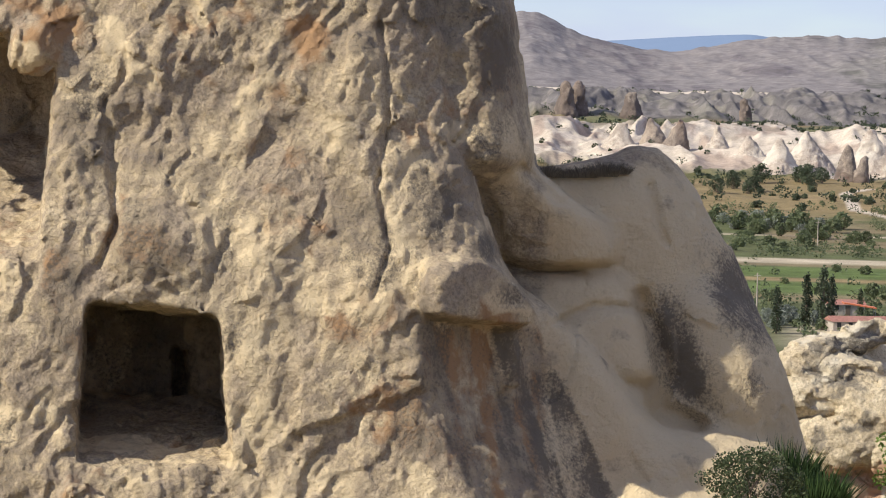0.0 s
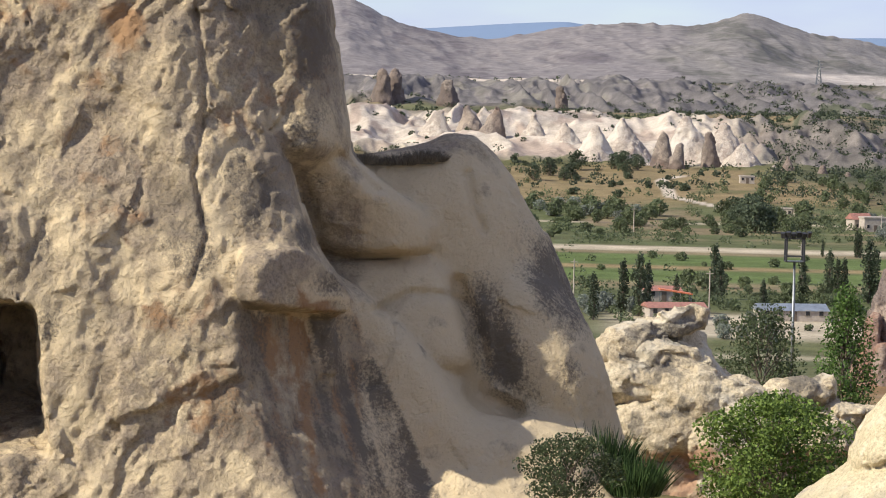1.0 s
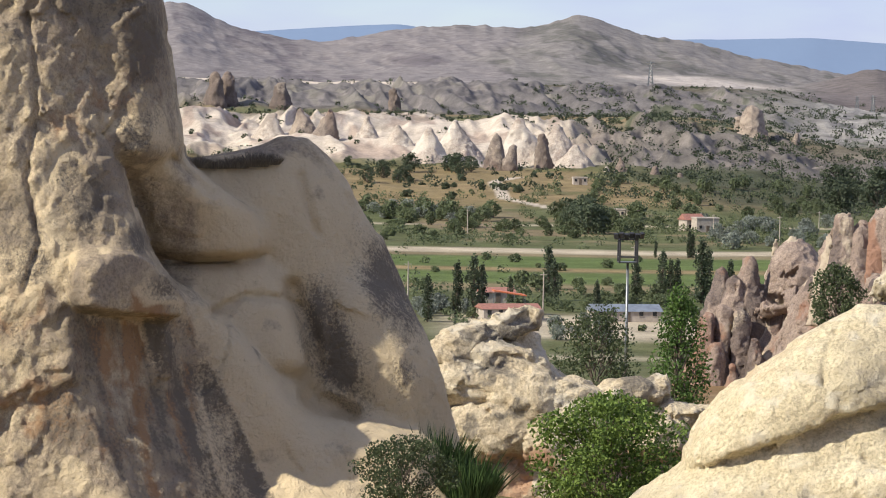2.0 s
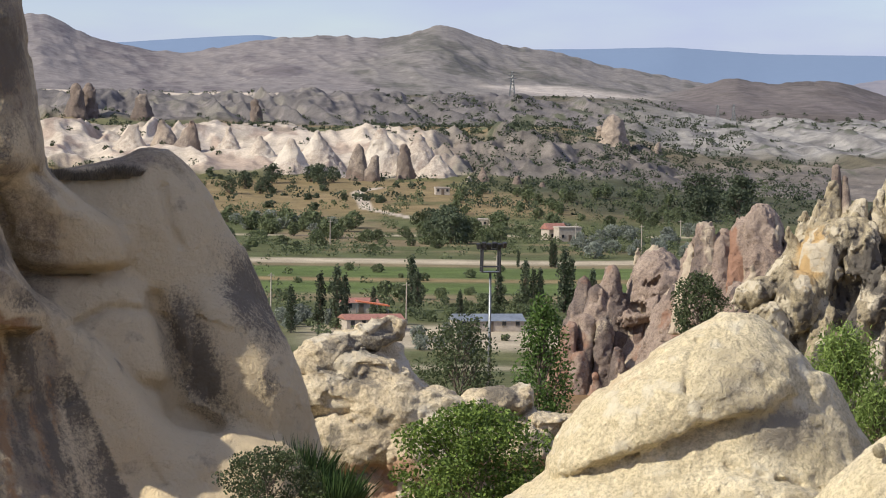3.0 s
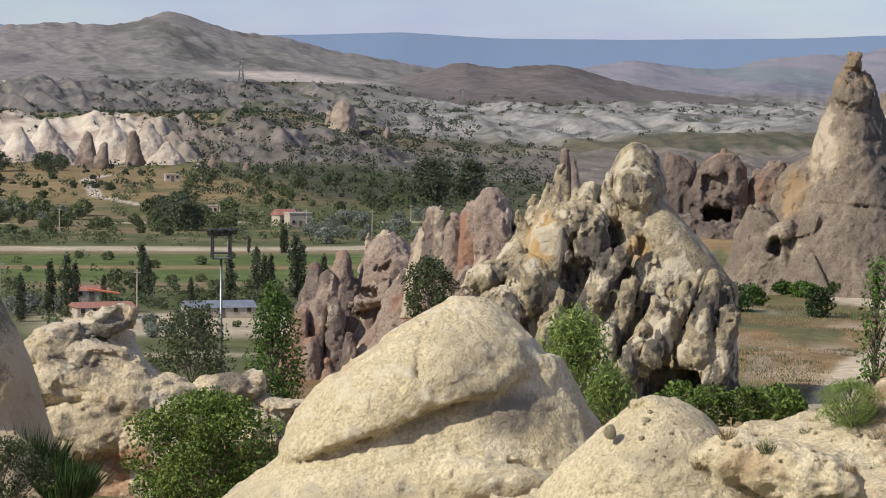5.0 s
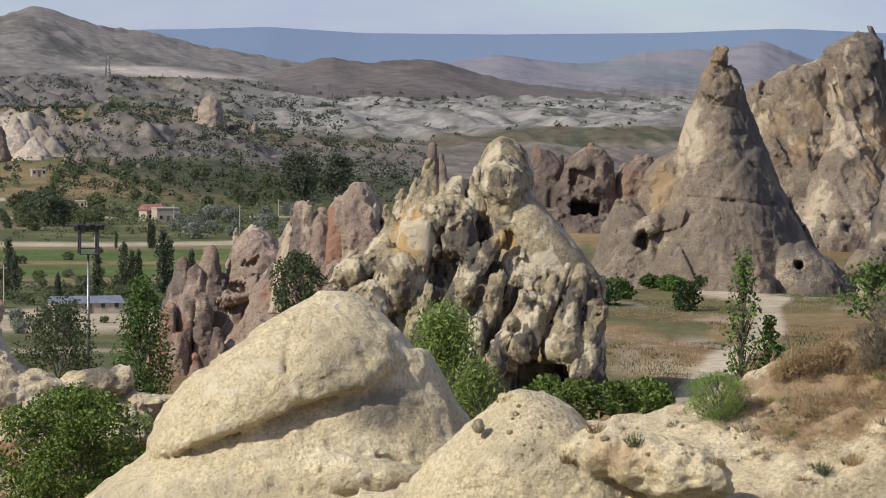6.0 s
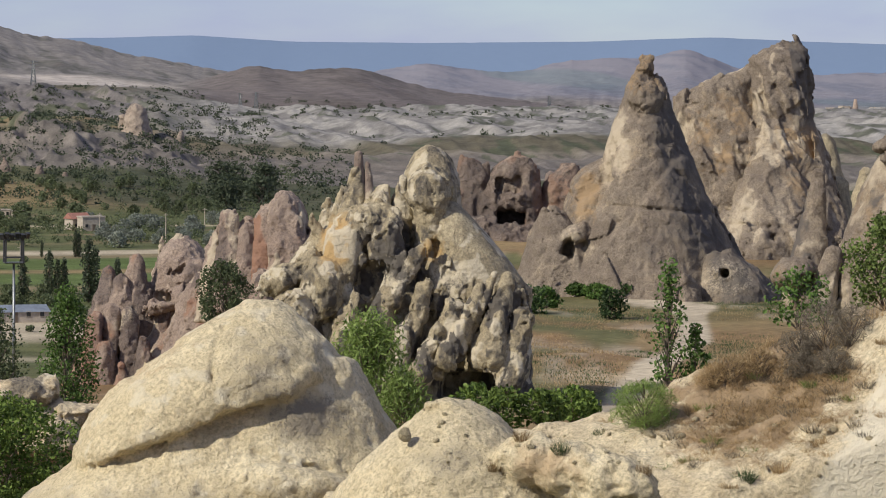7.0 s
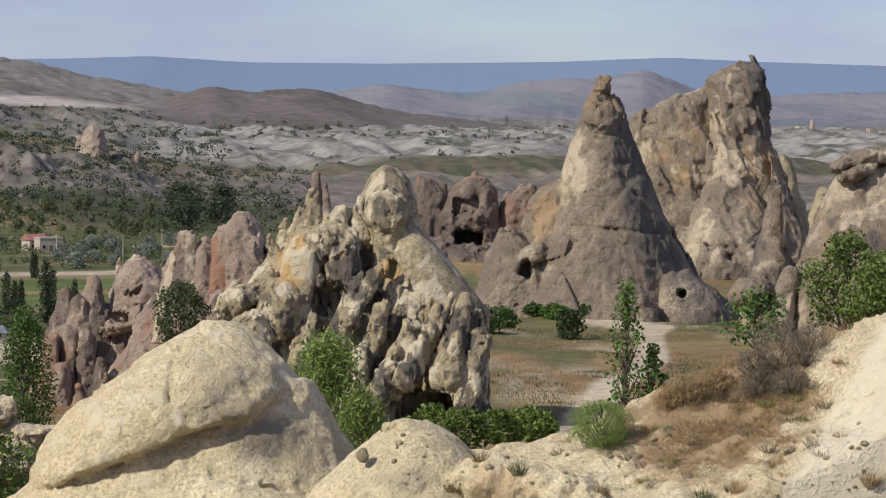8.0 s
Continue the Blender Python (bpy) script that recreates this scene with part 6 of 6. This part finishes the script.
# ================= built things =================
def floodlight():
    """A floodlight mast with a lattice head and a row of lamps."""
    top, base = Vector(MID.at(754, 488, 300)), Vector(MID.at(750, 745, 300))
    base = Vector((top.x, top.y, base.z))
    h = top.z - base.z
    root = tagged(new("floodlight_mast"), "slender grey steel floodlight mast with dark lamps", "floodlight")
    root.location = base
    bm = bmesh.new()
    bar(bm, (0, 0, -1.0), (0, 0, h), 0.17, 0.10, 10)
    part("pole", bm, STEEL, root, smooth=True)
    bm = bmesh.new()
    w = 0.75
    for sx in (-1, 1):
        for sy in (-1, 1):
            bar(bm, (sx * w, sy * 0.5, h), (sx * w * 0.95, sy * 0.5, h + 2.2), 0.08, 0.08, 6)
    for z in (h, h + 0.45, h + 1.9, h + 2.2):
        for sy in (-1, 1):
            bar(bm, (-w, sy * 0.5, z), (w, sy * 0.5, z), 0.04, 0.04, 6)
        for sx in (-1, 1):
            bar(bm, (sx * w, -0.5, z), (sx * w, 0.5, z), 0.04, 0.04, 6)
    part("cage", bm, BLACK, root)
    bm = bmesh.new()
    brick(bm, (0, 0, h + 0.03), (1.6, 1.05, 0.06))
    part("platform", bm, STEEL, root)
    for k in range(6):
        bm = bmesh.new()
        x = -1.05 + k * 0.42
        brick(bm, (x, -0.55, h + 2.2 + 0.08 * (k % 2)), (0.36, 0.28, 0.46), Euler((radians(24), 0, radians(12 * (k - 2.5)))).to_matrix().to_4x4())
        lamp = part("lamp_housing", bm, BLACK, root)
        bm = bmesh.new()
        brick(bm, (x, -0.72, h + 2.12 + 0.08 * (k % 2)), (0.30, 0.02, 0.36), Euler((radians(24), 0, radians(12 * (k - 2.5)))).to_matrix().to_4x4())
        part("lens", bm, DARK_GLASS, lamp)


floodlight()


def street_pole(place, h):
    root = tagged(new("street_pole"), "pale wooden line pole in the valley", "pole", "poles")
    root.location = place
    bm = bmesh.new()
    bar(bm, (0, 0, -0.4), (0, 0, h), 0.16, 0.10, 8)
    part("pole", bm, PLASTER, root)
    bm = bmesh.new()
    brick(bm, (0, 0, h - 0.5), (1.4, 0.12, 0.12))
    part("crossarm", bm, PLASTER, root)


for x, y, h in ((1021, 455, 8), (905, 445, 7), (605, 590, 9), (365, 560, 8), (765, 520, 8), (470, 440, 7), (1090, 430, 6)):
    street_pole(foot(MID, x, y, 500), h)


def house(name, label, place, turn, size, roof, roof_mat, wall_mat=None, openings=3, gable=True):
    """A small house: walls, pitched or flat roof, door and windows set into the wall."""
    lx, ly, h = size
    root = tagged(new(name), label, "house")
    root.matrix_basis = Matrix.Translation(place) @ pose(0, 0, 0, 0, 0, turn)
    bm = bmesh.new()
    brick(bm, (0, 0, h / 2 - 0.4), (lx, ly, h + 0.8))
    part("wall", bm, wall_mat or PLASTER, root)
    bm = bmesh.new()
    o = 0.35
    if gable:
        a = [bm.verts.new(v) for v in ((-lx / 2 - o, -ly / 2 - o, h), (lx / 2 + o, -ly / 2 - o, h), (lx / 2 + o, ly / 2 + o, h), (-lx / 2 - o, ly / 2 + o, h), (-lx / 2 - o, 0, h + roof), (lx / 2 + o, 0, h + roof))]
        for f in ((0, 1, 5, 4), (2, 3, 4, 5), (0, 4, 3), (1, 2, 5), (3, 2, 1, 0)):
            bm.faces.new([a[k] for k in f])
    else:
        brick(bm, (0, 0, h + roof / 2), (lx + o, ly + o, roof))
    part("roof", bm, roof_mat, root)
    for k in range(openings):
        x = -lx / 2 + lx * (k + 0.5) / openings
        door = k == openings // 2
        hh, zz = (2.0, 1.0) if door else (1.1, 1.6)
        bm = bmesh.new()
        brick(bm, (x, -ly / 2 - 0.04, zz), (1.0, 0.12, hh))
        w = part("door" if door else "window", bm, BARK if door else PLASTER, root)
        if not door:
            bm = bmesh.new()
            brick(bm, (x, -ly / 2 - 0.11, zz), (0.8, 0.03, hh - 0.2))
            part("pane", bm, DARK_GLASS, w)


house("farmhouse", "stone farmhouse with a red pitched roof", foot(MID, 866, 432, 500), 20, (6.0, 5.0, 3.4), 1.8, ROOF_RED)
house("farm_shed", "flat-roofed stone farm building", foot(MID, 890, 434, 500), 10, (7.0, 5.0, 4.0), 0.4, PLASTER, gable=False)
house("small_house", "small ruined stone house", foot(MID, 735, 410, 500), -10, (5.0, 4.0, 2.6), 0.3, PLASTER, gable=False)
house("small_house", "small pale stone house", foot(MID, 760, 412, 500), 15, (4.5, 4.0, 2.2), 0.3, PLASTER, gable=False)
house("restaurant", "low building with a long red roof", foot(MID, 543, 592, 500), 8, (11.0, 6.0, 2.2), 0.9, ROOF_RED, openings=5)
house("restaurant_annex", "low annex with a red roof", foot(MID, 520, 562, 500), 8, (7.0, 5.0, 2.2), 0.9, ROOF_RED)
house("workshop", "long workshop with a blue-grey sheet roof", foot(MID, 748, 592, 500), 4, (13.0, 7.0, 2.0), 1.2, ROOF_BLUE, openings=5)
house("roadside_hut", "small white hut beside the road", foot(MID, 668, 352, 500), 0, (5.0, 4.0, 2.4), 0.3, PLASTER, gable=False)


def canopy(place):
    root = tagged(new("canopy"), "orange canopy on thin posts", "canopy")
    root.location = place
    for x in (-3, 3):
        for y in (-1.5, 1.5):
            bm = bmesh.new()
            bar(bm, (x, y, -0.3), (x, y, 3.0), 0.08, 0.08, 6)
            part("post", bm, STEEL, root)
    bm = bmesh.new()
    brick(bm, (0, 0, 3.2), (6.6, 3.6, 0.25), Euler((0, radians(8), 0)).to_matrix().to_4x4())
    part("roof", bm, CANOPY, root)


canopy(foot(MID, 545, 572, 500))


def pylon(place, h):
    root = tagged(new("pylon"), "grey lattice power pylon on the tableland", "pylon", "pylons")
    root.location = place
    w = h * 0.11
    for sx in (-1, 1):
        for sy in (-1, 1):
            bm = bmesh.new()
            bar(bm, (sx * w, sy * w, -1), (sx * 0.3, sy * 0.3, h), 0.22, 0.14, 5)
            part("leg", bm, STEEL, root)
    bm = bmesh.new()
    for k in range(7):
        z0, z1 = h * k / 7, h * (k + 1) / 7
        a, b = w + (0.3 - w) * k / 7, w + (0.3 - w) * (k + 1) / 7
        for sy in (-1, 1):
            bar(bm, (-a, sy * a, z0), (b, sy * b, z1), 0.10, 0.10, 4)
            bar(bm, (a, sy * a, z0), (-b, sy * b, z1), 0.10, 0.10, 4)
    part("bracing", bm, STEEL, root)
    for z in (0.72, 0.84, 0.95):
        bm = bmesh.new()
        bar(bm, (-h * 0.16, 0, h * z), (h * 0.16, 0, h * z), 0.14, 0.14, 5)
        part("crossarm", bm, STEEL, root)


for az, d, h in ((8.79, 2040, 15), (12.3, 2250, 11), (12.05, 2260, 10), (16.95, 2330, 9)):
    pylon(ground_at(az, d), h)



# far hill town round a rock castle
def hill_town():
    base = ground_at(21.78, 3050)
    castle = tagged(new("castle_rock"), "far pinkish castle rock above a hill town", "rock tower")
    castle.location = base
    for x, h, w in ((0, 17, 5), (-5, 10, 5), (6, 8, 5), (-12, 6, 6), (13, 5, 7)):
        bm = bmesh.new()
        bmesh.ops.create_cone(bm, cap_ends=True, segments=14, radius1=w, radius2=w * 0.25, depth=h + 8, matrix=Matrix.Translation((x, 0, (h - 8) / 2)))
        bmesh.ops.subdivide_edges(bm, edges=bm.edges[:], cuts=2, use_grid_fill=True)
        for v in bm.verts:
            v.co += v.co.normalized() * 1.6 * noise.noise(v.co * 0.16 + Vector((x, 0, 0)))
        part("crag", bm, ROSE, castle, smooth=True)
    r = np.random.default_rng(3)
    for k in range(26):
        az = 21.78 + r.normal() * 0.45
        house("town_house", "far pale house of the hill town", ground_at(az, 3000 + r.uniform(-30, 20)) + Vector((0, 0, r.uniform(0, 5))), r.uniform(-30, 30), (r.uniform(4, 8), 6, r.uniform(4, 8)), 0.4, PLASTER, gable=False, openings=3)


hill_town()
